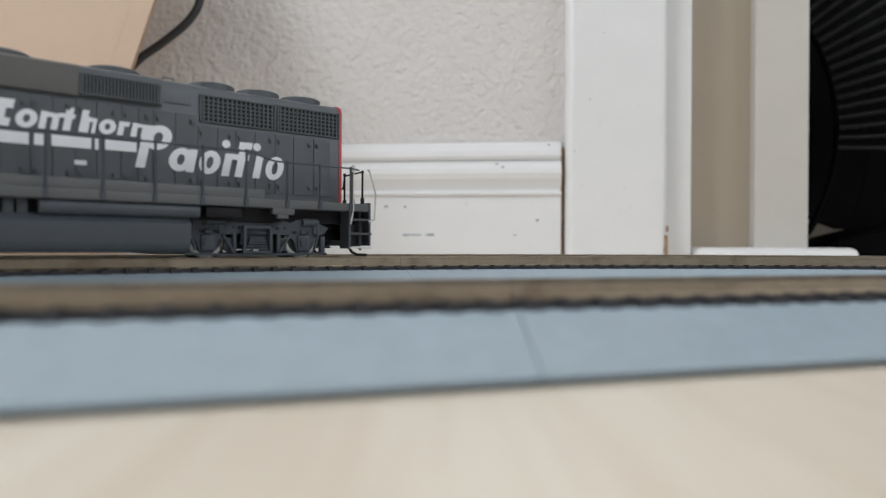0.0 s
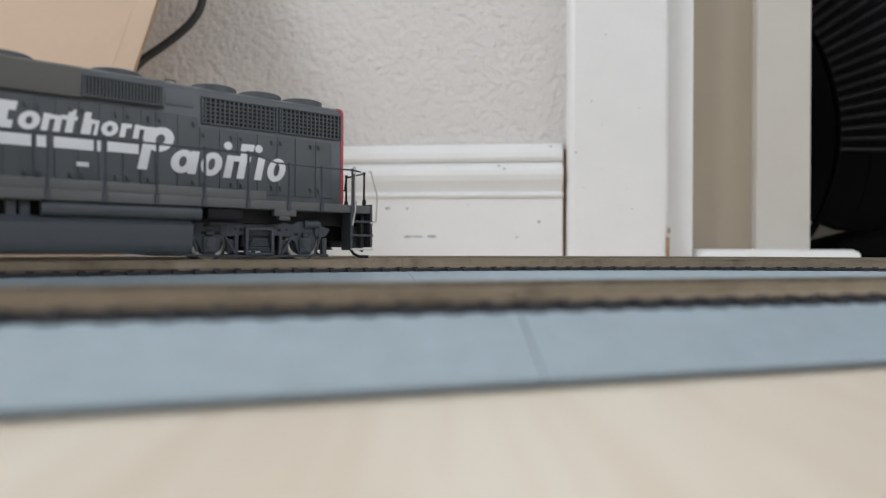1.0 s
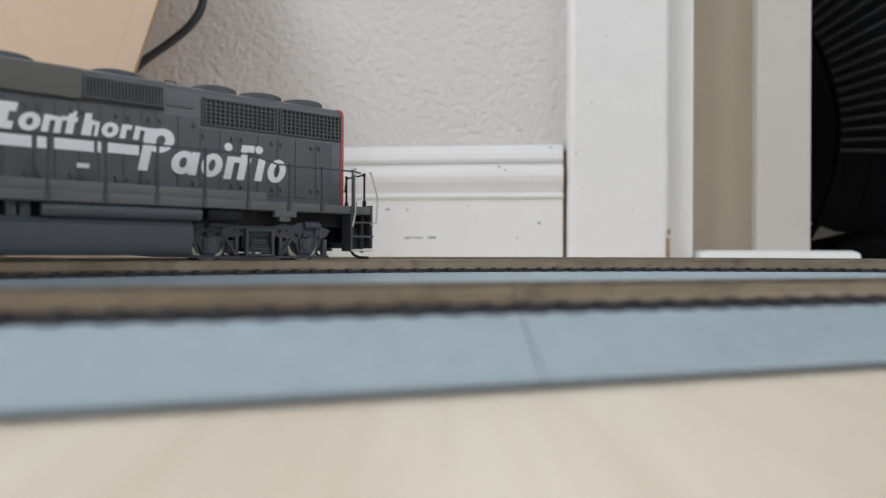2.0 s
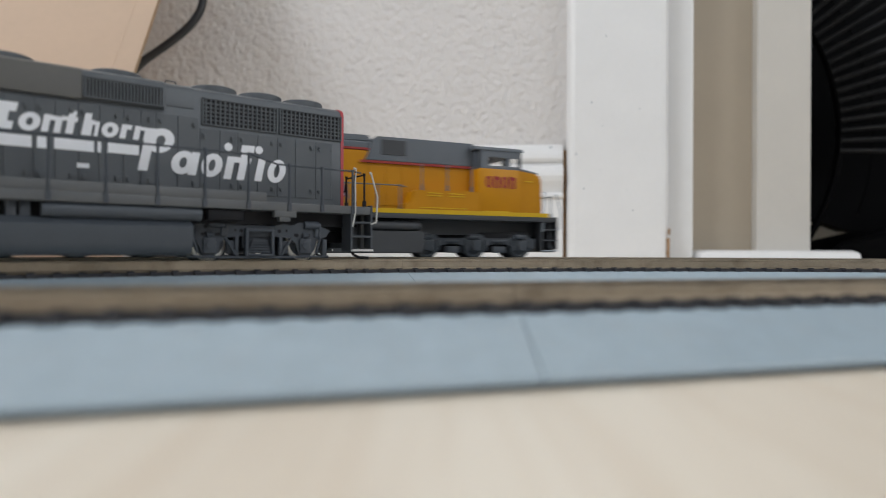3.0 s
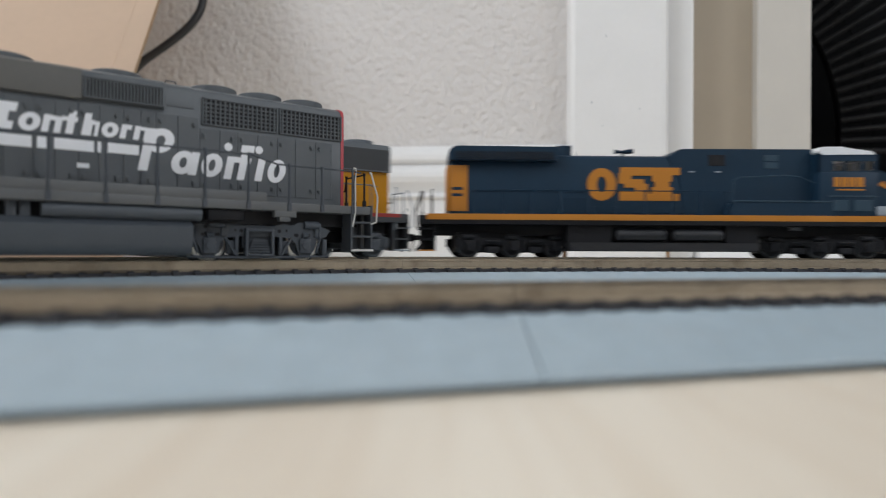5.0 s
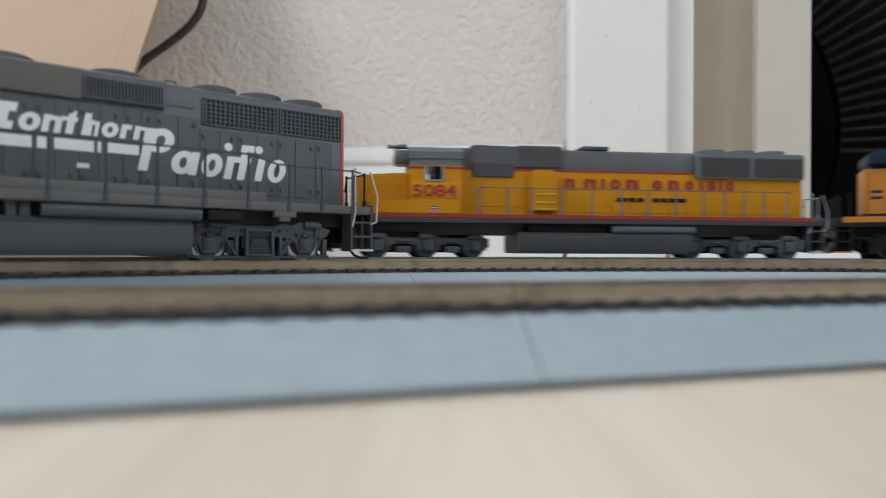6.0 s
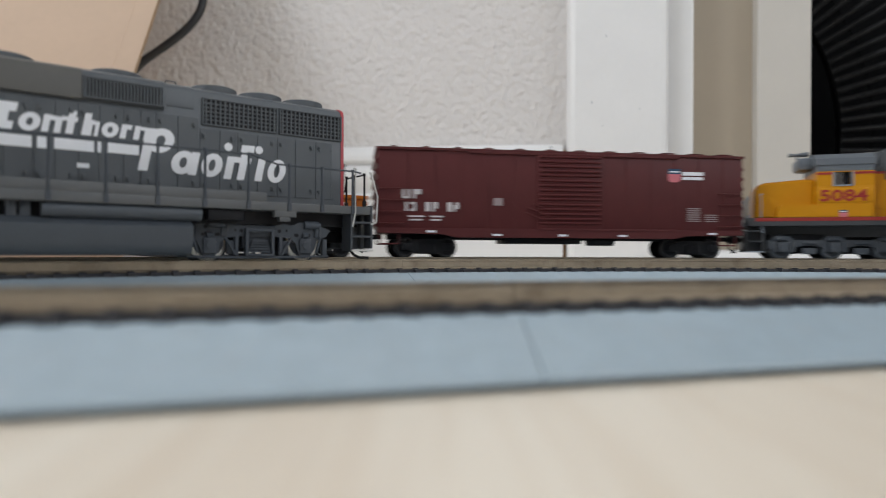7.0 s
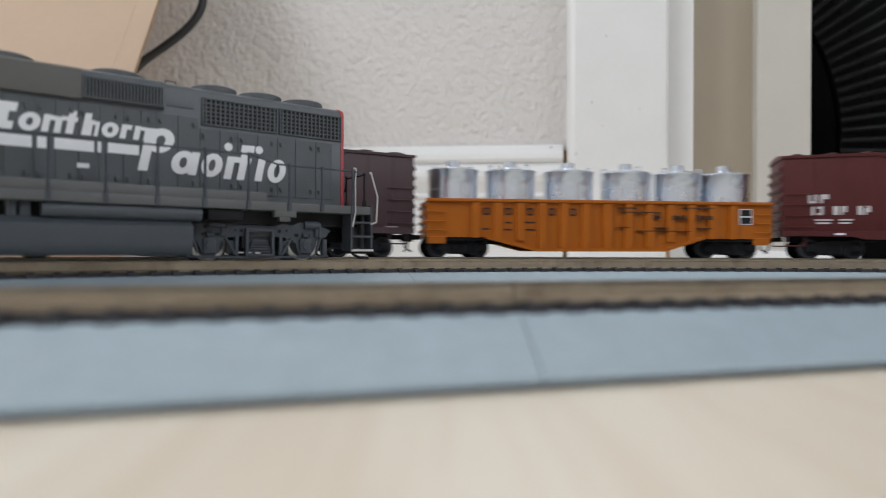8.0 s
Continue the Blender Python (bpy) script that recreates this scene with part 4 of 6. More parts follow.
    mark(th, "speed_stripe", [(-40, -4.2, 30.2, 33.3, "block"), (-3.0, -0.2, 30.3, 33.3, "block"), (0.9, 10.4, 30.4, 33.4, "block"), (11.3, 12.2, 30.4, 33.4, "block"), (13.2, 22.0, 30.6, 33.4, "block")], Y, M_WHITE, 0.0, "white speed stripe")
    mark(th, "number_patch", [(6.3, 9.3, 25.8, 27.1, "block")], Y, M_WHITE, 0.0, "small white bar")
    th.matrix_basis = chord_pose(R_IN, -0.20293 - 0.0595, 0.119)


build_parked_engine()


# ---------------------------------------------------------------- the running train
def cab_side(bm, x0, x1, y, z0, z1, holes):
    """A side wall of the cab with window openings (xa, xb, za, zb) in it, at +y or -y."""
    ya, yb = sorted((y, y * (1 - 1.2 / abs(y))))
    za, zb = holes[0][2], holes[0][3]
    box(bm, x0, x1, ya, yb, z0, za)
    box(bm, x0, x1, ya, yb, zb, z1)
    edge = x0
    for a, b, _, _ in holes:
        box(bm, edge, a, ya, yb, za, zb)
        edge = b
    box(bm, edge, x1, ya, yb, za, zb)


def pane(parent, xa, xb, za, zb, y):
    bm = bmesh.new()
    box(bm, xa, xb, y - 0.1, y + 0.1, za, zb)
    ob = part("window_pane", bm, M_PANE, parent, "clear cab window", smooth=False)
    ob.visible_shadow = False


def shield(parent, x, z, w, h, y):
    """Small badge: blue cap with a white line over a pale red body."""
    b = part("badge", _sh([(x - w / 2, z - h * 0.30), (x - w * 0.36, z - h * 0.44), (x, z - h * 0.5), (x + w * 0.36, z - h * 0.44), (x + w / 2, z - h * 0.30), (x + w / 2, z + h * 0.12), (x - w / 2, z + h * 0.12)], y), M_BADGE, parent, "small red, white and blue badge", False)
    part("badge_top", _sh([(x - w / 2, z + h * 0.12), (x + w / 2, z + h * 0.12), (x + w / 2, z + h * 0.5), (x - w / 2, z + h * 0.5)], y), M_FLAGB, b, "blue cap of the badge", False)
    bm = bmesh.new()
    box(bm, x - w * 0.40, x + w * 0.40, y - 0.18, y - 0.1, z + h * 0.24, z + h * 0.34)
    part("badge_line", bm, M_WHITE, b, "", False)


def _sh(outline, y):
    bm = bmesh.new()
    prism(bm, outline, y - 0.12, y + 0.05)
    return bm


def flag(parent, x0, x1, z0, z1, y):
    """Waving striped flag painted on the hood side: seven wavy stripes, a dark canton."""
    n = 24
    def wave(u):
        return 1.7 * math.sin(u * 12.5 + 0.9) * (0.6 + 0.4 * u) + 0.5 * math.sin(u * 31 + 0.4) - 1.6 * u
    rows_ = 13
    for k in range(rows_):
        a, b = k / rows_, (k + 1) / rows_
        bm = bmesh.new()
        pts_lo, pts_hi = [], []
        for i in range(n + 1):
            u = i / n
            left = x0 + 3.4 * a + 1.4 * math.sin(k * 1.1)
            right = x1 - 5.4 * b + 0.5 * math.sin(k * 1.7)
            x = left + (right - left) * u
            zt = z1 - 2.4 + wave(u)
            zb = z0 + 2.4 + wave(u + 0.05) * 0.9 - 2.6 * math.exp(-((u - 0.22) / 0.14) ** 2)
            pts_hi.append((x, zb + (zt - zb) * b))
            pts_lo.append((x, zb + (zt - zb) * a))
        for i in range(n):
            q = [(pts_lo[i]), (pts_lo[i + 1]), (pts_hi[i + 1]), (pts_hi[i])]
            bm.faces.new([bm.verts.new((px * MM, (y - 0.12) * MM, pz * MM)) for px, pz in q])
        bmesh.ops.remove_doubles(bm, verts=bm.verts[:], dist=1e-6)
        bmesh.ops.solidify(bm, geom=bm.faces[:], thickness=0.1 * MM)
        part("flag_stripe", bm, M_FLAGR if k % 2 == 0 else M_FLAGW, parent, "wavy painted flag stripe", False)
    prm = [(x1 - 21.5, z1 - 4.5), (x1 - 20.4, z1 - 0.4), (x1 - 17, z1 + 0.6), (x1 - 13, z1 + 0.9), (x1 - 9.5, z1 + 0.5), (x1 - 8.0, z1 - 0.6), (x1 - 6.0, z1 - 5.0), (x1 - 4.6, z1 - 9.0), (x1 - 9, z1 - 8.6), (x1 - 13, z1 - 7.2), (x1 - 17, z1 - 6.2)]
    bm = bmesh.new()
    prism(bm, prm, y - 0.3, y - 0.1)
    part("flag_canton", bm, M_FLAGB, parent, "dark blue flag canton", False)
    prm = [(x1 - 8.0, z1 - 0.6), (x1 - 6.2, z1 - 1.6), (x1 - 3.4, z1 - 8), (x1 + 0.6, z0 + 2.6), (x1 + 0.2, z0 + 1.4), (x1 - 3.0, z0 + 3.6), (x1 - 5.4, z1 - 10.5), (x1 - 5.6, z1 - 6.0)]
    bm = bmesh.new()
    prism(bm, prm, y - 0.3, y - 0.1)
    part("flag_fold", bm, M_FLAGF, parent, "shaded fold of the painted flag", False)


def clear_material():
    m = bpy.data.materials.new("clear_pane")
    m.use_nodes = True
    nt = m.node_tree
    nt.nodes.remove(nt.nodes["Principled BSDF"])
    mix, clear, gloss = nt.nodes.new("ShaderNodeMixShader"), nt.nodes.new("ShaderNodeBsdfTransparent"), nt.nodes.new("ShaderNodeBsdfGlossy")
    mix.inputs[0].default_value, gloss.inputs["Roughness"].default_value = 0.08, 0.05
    nt.links.new(clear.outputs[0], mix.inputs[1])
    nt.links.new(gloss.outputs[0], mix.inputs[2])
    nt.links.new(mix.outputs[0], nt.nodes["Material Output"].inputs[0])
    return m


M_PANE = clear_material()
M_BADGE = mat("badge_red", (0.62, 0.17, 0.20), 0.5, scale=90, vary=0.06)
M_FLAGR = mat("flag_red", (0.50, 0.035, 0.04), 0.45, scale=90, vary=0.08)
M_FLAGW = mat("flag_white", (0.58, 0.52, 0.50), 0.5, scale=200, vary=0.10)
M_FLAGF = mat("flag_fold", (0.22, 0.12, 0.17), 0.45, scale=90, vary=0.08)
M_ROOFW = mat("cab_roof_white", (0.78, 0.80, 0.82), 0.4, scale=90, vary=0.04)
M_SILVER = mat("step_silver", (0.30, 0.34, 0.38), 0.4, 0.2, scale=120, vary=0.08)


def frame_deck(th, x0, x1, sill, m_frame, m_sill, z0=15.8, z1=20.4, hw=17.8):
    bm = bmesh.new()
    box(bm, x0, x1, -hw, hw, z0 + 2.2, z1, 0.2)
    box(bm, x0 + 4, x1 - 4, -7, 7, 11, z0 + 2.4)
    d = part("deck", bm, m_frame, th)
    for sy in (-1, 1):
        bm = bmesh.new()
        box(bm, x0 + 4, x1 - 4, *sorted((sy * (hw - 0.3), sy * (hw + 0.25))), sill[0], sill[1], 0.05)
        part("sill_stripe", bm, m_sill, d, "bright painted sill stripe", False)


def fuel_tank(th, x0, x1, z0, z1, m, slope=4.0, hw=16.8):
    bm = bmesh.new()
    prism(bm, [(x0, z1), (x1, z1), (x1, z0 + 3), (x1 - slope * 0.4, z0), (x0 + slope, z0), (x0, z0 + 3)], -hw, hw)
    bmesh.ops.bevel(bm, geom=bm.edges[:], offset=0.5 * MM, segments=2, affect="EDGES")
    part("fuel_tank", bm, m, th, "long fuel tank under the frame")


def air_tanks(th, spans, z, r, m, y=14.6):
    for a, b in spans:
        for sy in (-1, 1):
            bm = bmesh.new()
            cyl(bm, (a + 1, sy * y, z), (b - 1, sy * y, z), r, 16)
            cyl(bm, (a, sy * y, z), (a + 1, sy * y, z), r * 0.6, 16, r)
            cyl(bm, (b - 1, sy * y, z), (b, sy * y, z), r, 16, r * 0.6)
            part("air_tank", bm, m, th)


def horn(th, x, z, m):
    bm = bmesh.new()
    cyl(bm, (x, 0, z - 4), (x, 0, z), 0.6, 8)
    for k, l in ((-1.2, 4.5), (0, 5.5), (1.2, 3.8)):
        cyl(bm, (x - 1, k * 1.5, z), (x + l, k * 1.5, z + 0.3), 0.5, 10, 1.2)
    cyl(bm, (x, 0, z), (x - 4, 0.6, z + 0.3), 0.5, 10, 1.2)
    part("air_horn", bm, m, th)


def panel_doors(th, xs, z0, z1, y, m, name="hood_door"):
    for sy in (-1, 1):
        for i, (a, b) in enumerate(zip(xs, xs[1:])):
            bm = bmesh.new()
            box(bm, a + 0.2, b - 0.2, *sorted((sy * (y - 0.1), sy * (y + 0.22))), z0, z1, 0.08)
            box(bm, b - 1.6, b - 0.9, *sorted((sy * y, sy * (y + 0.5))), (z0 + z1) / 2 - 0.7, (z0 + z1) / 2 + 0.7)
            part(name, bm, m, th, smooth=False)


def end_rails(th, x, m, z0=20, z1=31, hw=15.5):
    for y in (-hw, -5, 5, hw):
        rail_post(th, x, y, z0, z1, m, 0.36)
    bm = bmesh.new()
    wire(bm, [(x, -hw, z1), (x, -5, z1), (x, -4, z1 - 4), (x, 4, z1 - 4), (x, 5, z1), (x, hw, z1)], 0.3)
    part("end_rail", bm, m, th)


def build_flag_engine():
    mid = -90.5
    th = tagged(empty("diesel_locomotive"), "yellow and grey model diesel locomotive with painted flag", "model locomotive", group="running train")
    frame_deck(th, -129, 128, (20.3, 22.3), M_DKGREY, M_YSTRIPE)
    bm = bmesh.new()
    long_prism(bm, hood_section(10.5, 20.2, 48.8, 49.6), -119, 84)
    hood = part("hood", bm, M_YELLOW, th, "yellow engine hood")
    panel_doors(th, [-117.5, -110, -102, -95], 24, 47, 10.5, M_YELLOW)
    panel_doors(th, [-93, -82, -72, -62, -52, -42, -33], 24, 40, 10.5, M_YELLOW)
    panel_doors(th, [30, 38, 46, 54], 24, 42, 10.5, M_YELLOW)
    bm = bmesh.new()
    long_prism(bm, [(-10.7, 49.2), (10.7, 49.2), (10.7, 50.2), (-10.7, 50.2)], -119.1, 36)
    part("red_stripe", bm, M_REDST, hood, "thin red stripe", False)
    bm = bmesh.new()
    long_prism(bm, hood_section(10.5, 50.1, 52.4, 54.0), -119.1, 45)
    part("roof", bm, M_UPGREY, th, "grey hood roof")
    # radiator wings
    bm = bmesh.new()
    prism(bm, [(-94, 40.4), (-36.5, 40.4), (-34.4, 45), (-33.6, 51.4), (-36, 54.2), (-90, 54.2), (-93.5, 52.6)], -15.5, 15.5)
    bmesh.ops.bevel(bm, geom=bm.edges[:], offset=0.5 * MM, segments=2, affect="EDGES")
    rad = part("radiator", bm, M_UPGREY, th, "flared grey radiator section")
    for sy in (-1, 1):
        bm = bmesh.new()
        box(bm, -92.6, -34.4, *sorted((sy * 15.3, sy * 15.75)), 40.8, 48.2)
        for i in range(44):
            x = -91.8 + i * 1.31
            box(bm, x, x + 0.5, *sorted((sy * 15.6, sy * 16.0)), 41.2, 47.8)
        tagged(part("radiator_screen", bm, M_SCREEN, rad, "dark radiator screen", False), kind="stuff")
    roof_fan(th, -79, 54.0, 9.0, M_UPGREY, 2.4)
    roof_fan(th, -51, 54.0, 9.0, M_UPGREY, 2.4)
    bm = bmesh.new()
    prism(bm, [(5, 53.6), (10, 56.0), (30, 56.2), (32, 53.6)], -9.5, 9.5)
    part("exhaust_hatch", bm, M_UPGREY, th)
    bm = bmesh.new()
    prism(bm, [(28, 44.4), (84, 44.4), (84, 55.8), (34, 55.8), (31.5, 54), (30, 48)], -11.6, 11.6)
    bmesh.ops.bevel(bm, geom=bm.edges[:], offset=0.4 * MM, segments=2, affect="EDGES")
    inv = part("inverter_cabinet", bm, M_UPGREY, th, "grey cabinet behind the cab")
    bm = bmesh.new()
    box(bm, 26, 84, -11.75, 11.75, 43.4, 44.5)
    part("red_stripe", bm, M_REDST, inv, "thin red stripe", False)
    for sy in (-1, 1):
        bm = bmesh.new()
        box(bm, 36, 48, *sorted((sy * 11.4, sy * 11.9)), 47.4, 54.4, 0.2)
        part("intake_screen", bm, M_DKGREY, inv, "dark intake screen", False)
    # cab, nose and side boxes
    cab = empty("cab")
    cab.parent = th
    bm = bmesh.new()
    for sy in (-1, 1):
        cab_side(bm, 84, 108.2, sy * 16.6, 43.2, 53.0, [(89.6, 99.8, 45.0, 49.2), (102.0, 107.0, 45.0, 49.2)])
    cab_side_front(bm, 107.2, 16.6, 43.2, 53.0)
    box(bm, 84, 85.2, -16.6, 16.6, 43.2, 53)
    part("upper_wall", bm, M_UPGREY, cab, "grey cab walls with window openings", False)
    for sy in (-1, 1):
        pane(cab, 89.6, 99.8, 45.0, 49.2, sy * 16.0)
        pane(cab, 102.0, 107.0, 45.0, 49.2, sy * 16.0)
    bm = bmesh.new()
    long_prism(bm, hood_section(17.0, 52.4, 53.0, 54.8), 82, 109.2)
    part("roof", bm, M_UPGREY, cab, "grey cab roof")
    bm = bmesh.new()
    box(bm, 84, 108.4, -17, 17, 20.2, 43.6, 0.6)
    part("lower_wall", bm, M_YELLOW, cab, "yellow cab side")
    bm = bmesh.new()
    prism(bm, [(107, 20.2), (121.6, 20.2), (122, 24), (121.4, 40.5), (119.5, 42.2), (112, 43.4), (107, 43.6)], -15.4, 15.4)
    bmesh.ops.bevel(bm, geom=bm.edges[:], offset=0.9 * MM, segments=3, affect="EDGES")
    part("nose", bm, M_YELLOW, th, "rounded yellow nose")
    bm = bmesh.new()
    prism(bm, [(110, 43.4), (119.4, 42.2), (119.2, 43.0), (110, 44.6)], -14.5, 14.5)
    part("anti_glare_panel", bm, M_UPGREY, th)
    for sy in (-1, 1):
        bm = bmesh.new()
        prism(bm, [(45, 20.4), (84.5, 20.4), (84.5, 31.8), (52.5, 31.8), (49.4, 30.6), (48.0, 25.6), (45, 24.8)], *sorted((sy * 10, sy * 17.4)))
        bmesh.ops.bevel(bm, geom=bm.edges[:], offset=0.4 * MM, segments=2, affect="EDGES")
        sb = part("side_cabinet", bm, M_YELLOW, th, "yellow side cabinet below the cab")
        # Brighter yellow bars put in for the highlights on louvres and lower edge.
        for a, b, z in ((56.8, 64.4, 29.9), (67.6, 75.8, 29.9), (56.8, 64.4, 28.7), (67.6, 75.8, 28.7), (52.5, 77.4, 23.0)):
            bm = bmesh.new()
            box(bm, a, b, *sorted((sy * 17.3, sy * 17.7)), z, z + 0.5)
            part("louvre", bm, M_YSTRIPE, sb, "", False)
    number = mark(cab, "number_marking", [(87.6 + i * 4.5, 91.4 + i * 4.5, 34.0, 40.0, k) for i, k in enumerate(("ring", "pair", "ring", "pair"))], -17.05, M_REDST, 0.0, "red number drawn as plain shapes")
    tagged(number, kind="stuff")
    box_line = bmesh.new()
    box(box_line, 111, 116, -15.75, -15.3, 38.0, 38.6)
    # This bar is a highlight line on the cab side, painted brighter yellow.
    box(box_line, 86.8, 101.4, -17.3, -16.9, 22.2, 22.8)
    part("grab_iron", box_line, M_YSTRIPE, th, "", False)
    horn(th, -7, 58.0, M_UPGREY)
    handrails(th, [-104, -92, -78, -64, -52, -38, -24, -10, 4, 18, 32, 43], 20.4, 33.0, M_RAILG, 17.4, 0.28)
    for sy in (-1, 1):
        for px in (54, 67, 80):
            rail_post(th, px, sy * 17.2, 31.6, 43.0, M_RAILG, 0.36)
        bm = bmesh.new()
        for a, b in ((-55, -45), (-42, -33)):
            box(bm, a, b, *sorted((sy * 10.6, sy * 11.0)), 31.2, 32.4, 0.1)
        part("door_louvre", bm, M_BROWN_G, hood, "dark louvre strip in the hood doors", False)
    steps(th, 120.5, 1, M_DKGREY, M_SILVER, 3.0, 19.0, 17.2, 9.0, M_SILVER)
    steps(th, -121, -1, M_SILVER, M_SILVER, 3.0, 19.5, 17.2, 9.0, M_SILVER)
    end_rails(th, 127, M_SILVER)
    end_rails(th, -128, M_SILVER)
    for x, d in ((127.2, 1), (-127.2, -1)):
        bm = bmesh.new()
        prism(bm, [(x, 18), (x - d * 1.2, 18), (x - d * 1.2, 5), (x + d * 2.2, 2.6), (x + d * 2.6, 3.6), (x, 7)], -15, 15)
        part("pilot_plow", bm, M_DKGREY, th, "dark pilot plow", False)
    coupler(th, 124, 1)
    coupler(th, -124, -1)
    fuel_tank(th, -45, 56, 2.0, 12.2, M_DKGREY)
    air_tanks(th, [(-36, -4), (12, 54)], 14.6, 2.2, M_DKGREY)
    bm = bmesh.new()
    box(bm, -3, 11, -14.5, 14.5, 11.8, 17, 0.4)
    part("valve_cabinet", bm, M_BLACK, th)
    flag(th, -27, 20.4, 25.0, 44.6, -10.9)
    shield(th, -66.2, 30.8, 8.6, 10.2, -10.9)
    tc = 175
    y = truck_yaw(tc, R_OUT)
    heavy_truck(th, tc / 2, -y, M_TRUCK_DARK, W_SIX, True)
    heavy_truck(th, -tc / 2, y, M_TRUCK_DARK, W_SIX, True)
    MOVING.append((th, mid * MM, tc * MM))


def cab_side_front(bm, x, hw, z0, z1):
    """Front wall of a cab with two windscreen openings."""
    box(bm, x, x + 1.2, -hw, hw, z0, 45.2)
    box(bm, x, x + 1.2, -hw, hw, 50.6, z1)
    for a, b in ((-hw, -hw + 1.6), (-1, 1), (hw - 1.6, hw)):
        box(bm, x, x + 1.2, a, b, 45.2, 50.6)


def build_blue_engine():
    mid = -355.5
    th = tagged(empty("diesel_locomotive"), "dark blue model diesel locomotive with gold block lettering", "model locomotive", group="running train")
    frame_deck(th, -126, 126, (18.5, 21.4), M_BLACK, M_GOLD, 14.0, 20.6)
    bm = bmesh.new()
    long_prism(bm, hood_section(11, 20.4, 49.4, 52.0), -110, 14)
    part("hood", bm, M_BLUE, th, "dark blue engine hood")
    panel_doors(th, [-56, -46, -36, -26, -16, -6, 4, 13], 22.5, 30.2, 11, M_BLUE)
    bm = bmesh.new()
    for sy in (-1, 1):
        box(bm, -100, 30, *sorted((sy * 10.9, sy * 11.35)), 33.0, 33.5)
    part("handrail", bm, M_BLUE, th, "thin dark hood rail", False)
    bm = bmesh.new()
    prism(bm, [(-1, 51.0), (6.2, 55.2), (74, 55.6), (74, 20.4), (8, 20.4), (5, 40)], -11.4, 11.4)
    bmesh.ops.bevel(bm, geom=bm.edges[:], offset=0.4 * MM, segments=2, affect="EDGES")
    tall = part("blower_section", bm, M_BLUE, th, "tall dark blue section behind the cab")
    for sy in (-1, 1):
        for a, b, c, d in ((20.3, 28.8, 46.7, 52.2), (49, 56, 45.5, 48.6), (49, 56, 49.4, 52.4)):
            bm = bmesh.new()
            box(bm, a, b, *sorted((sy * 11.3, sy * 11.65)), c, d, 0.1)
            part("louvre", bm, M_BLACK if a < 40 else M_BLUE_L, tall, "louvre panel", False)
        bm = bmesh.new()
        prism(bm, [(28, 20.6), (81, 20.6), (81, 28.6), (31, 28.0), (29, 26.6), (28, 24)], *sorted((sy * 10.6, sy * 17.2)))
        bmesh.ops.bevel(bm, geom=bm.edges[:], offset=0.4 * MM, segments=2, affect="EDGES")
        part("side_cabinet", bm, M_BLUE, th, "dark blue side cabinet")
        # Lighter blue wire along the arc of the cabinet edge.
        bm = bmesh.new()
        wire(bm, [(30, sy * 17.2, 28), (30.6, sy * 17.2, 39), (33.3, sy * 17.2, 40.3), (56, sy * 17.2, 41.5), (63.5, sy * 17.2, 40.9), (72, sy * 17.2, 37.6)], 0.3)
        part("handrail", bm, M_BLUE_L, th)
        bm = bmesh.new()
        box(bm, 30, 80, *sorted((sy * 16.8, sy * 17.4)), 28.2, 28.9, 0.15)
        part("cabinet_edge", bm, M_BLUE_L, th, "lighter blue strip along the cabinet edge", False)
        for xa in (10.4, 24):
            bm = bmesh.new()
            box(bm, xa, xa + 2.6, *sorted((sy * 11.3, sy * 11.8)), 43.2, 44.0, 0.15)
            part("marker", bm, M_SILVER, tall, "small pale marker", False)
    bm = bmesh.new()
    prism(bm, [(-111, 48), (-57, 48), (-56, 52.6), (-58, 55), (-108, 55.2), (-111, 53)], -15.4, 15.4)
    bmesh.ops.bevel(bm, geom=bm.edges[:], offset=0.5 * MM, segments=2, affect="EDGES")
    rad = part("radiator", bm, M_BLUE, th, "dark blue radiator wings")
    for sy in (-1, 1):
        bm = bmesh.new()
        for i in range(36):
            x = -108 + i * 1.38
            box(bm, x, x + 0.6, *sorted((sy * 15.2, sy * 15.7)), 48.6, 52.4)
        tagged(part("radiator_screen", bm, M_BLACK, rad, "", False), kind="stuff")
    bm = bmesh.new()
    box(bm, -112, -110.2, -10.5, 10.5, 23, 46, 0.4)
    hend = part("hood_end", bm, M_GOLD, th, "gold painted hood end")
    for sy in (-1, 1):
        bm = bmesh.new()
        box(bm, -110.2, -101.5, *sorted((sy * 10.9, sy * 11.3)), 23, 46, 0.1)
        part("end_panel", bm, M_GOLD, hend, "gold end panel", False)
        bm = bmesh.new()
        for z in (30.4, 33.6):
            box(bm, -109.4, -104, *sorted((sy * 11.2, sy * 11.45)), z, z + 1.4)
        part("end_marking", bm, M_BLUE, hend, "dark bars on the end panel", False)
    bm = bmesh.new()
    cyl(bm, (-51, 0, 51.5), (-51, 0, 57.4), 4.2, 18)
    st = part("exhaust_stack", bm, M_BLUE, th)
    bm = bmesh.new()
    cyl(bm, (-51, 0, 57.3), (-51, 0, 58.0), 4.5, 18)
    part("stack_lid", bm, M_ROOFW, st, "pale stack lid")
    horn(th, -20, 55.0, M_BLUE)
    # cab
    cab = empty("cab")
    cab.parent = th
    bm = bmesh.new()
    for sy in (-1, 1):
        cab_side(bm, 74, 104, sy * 16.8, 43.0, 52.6, [(81.2, 87.2, 44.0, 49.0), (88.0, 95.8, 44.0, 49.0), (97.2, 102.6, 44.0, 49.0)])
    cab_side_front(bm, 103, 16.8, 43.0, 52.6)
    box(bm, 74, 75.2, -16.8, 16.8, 43.0, 52.6)
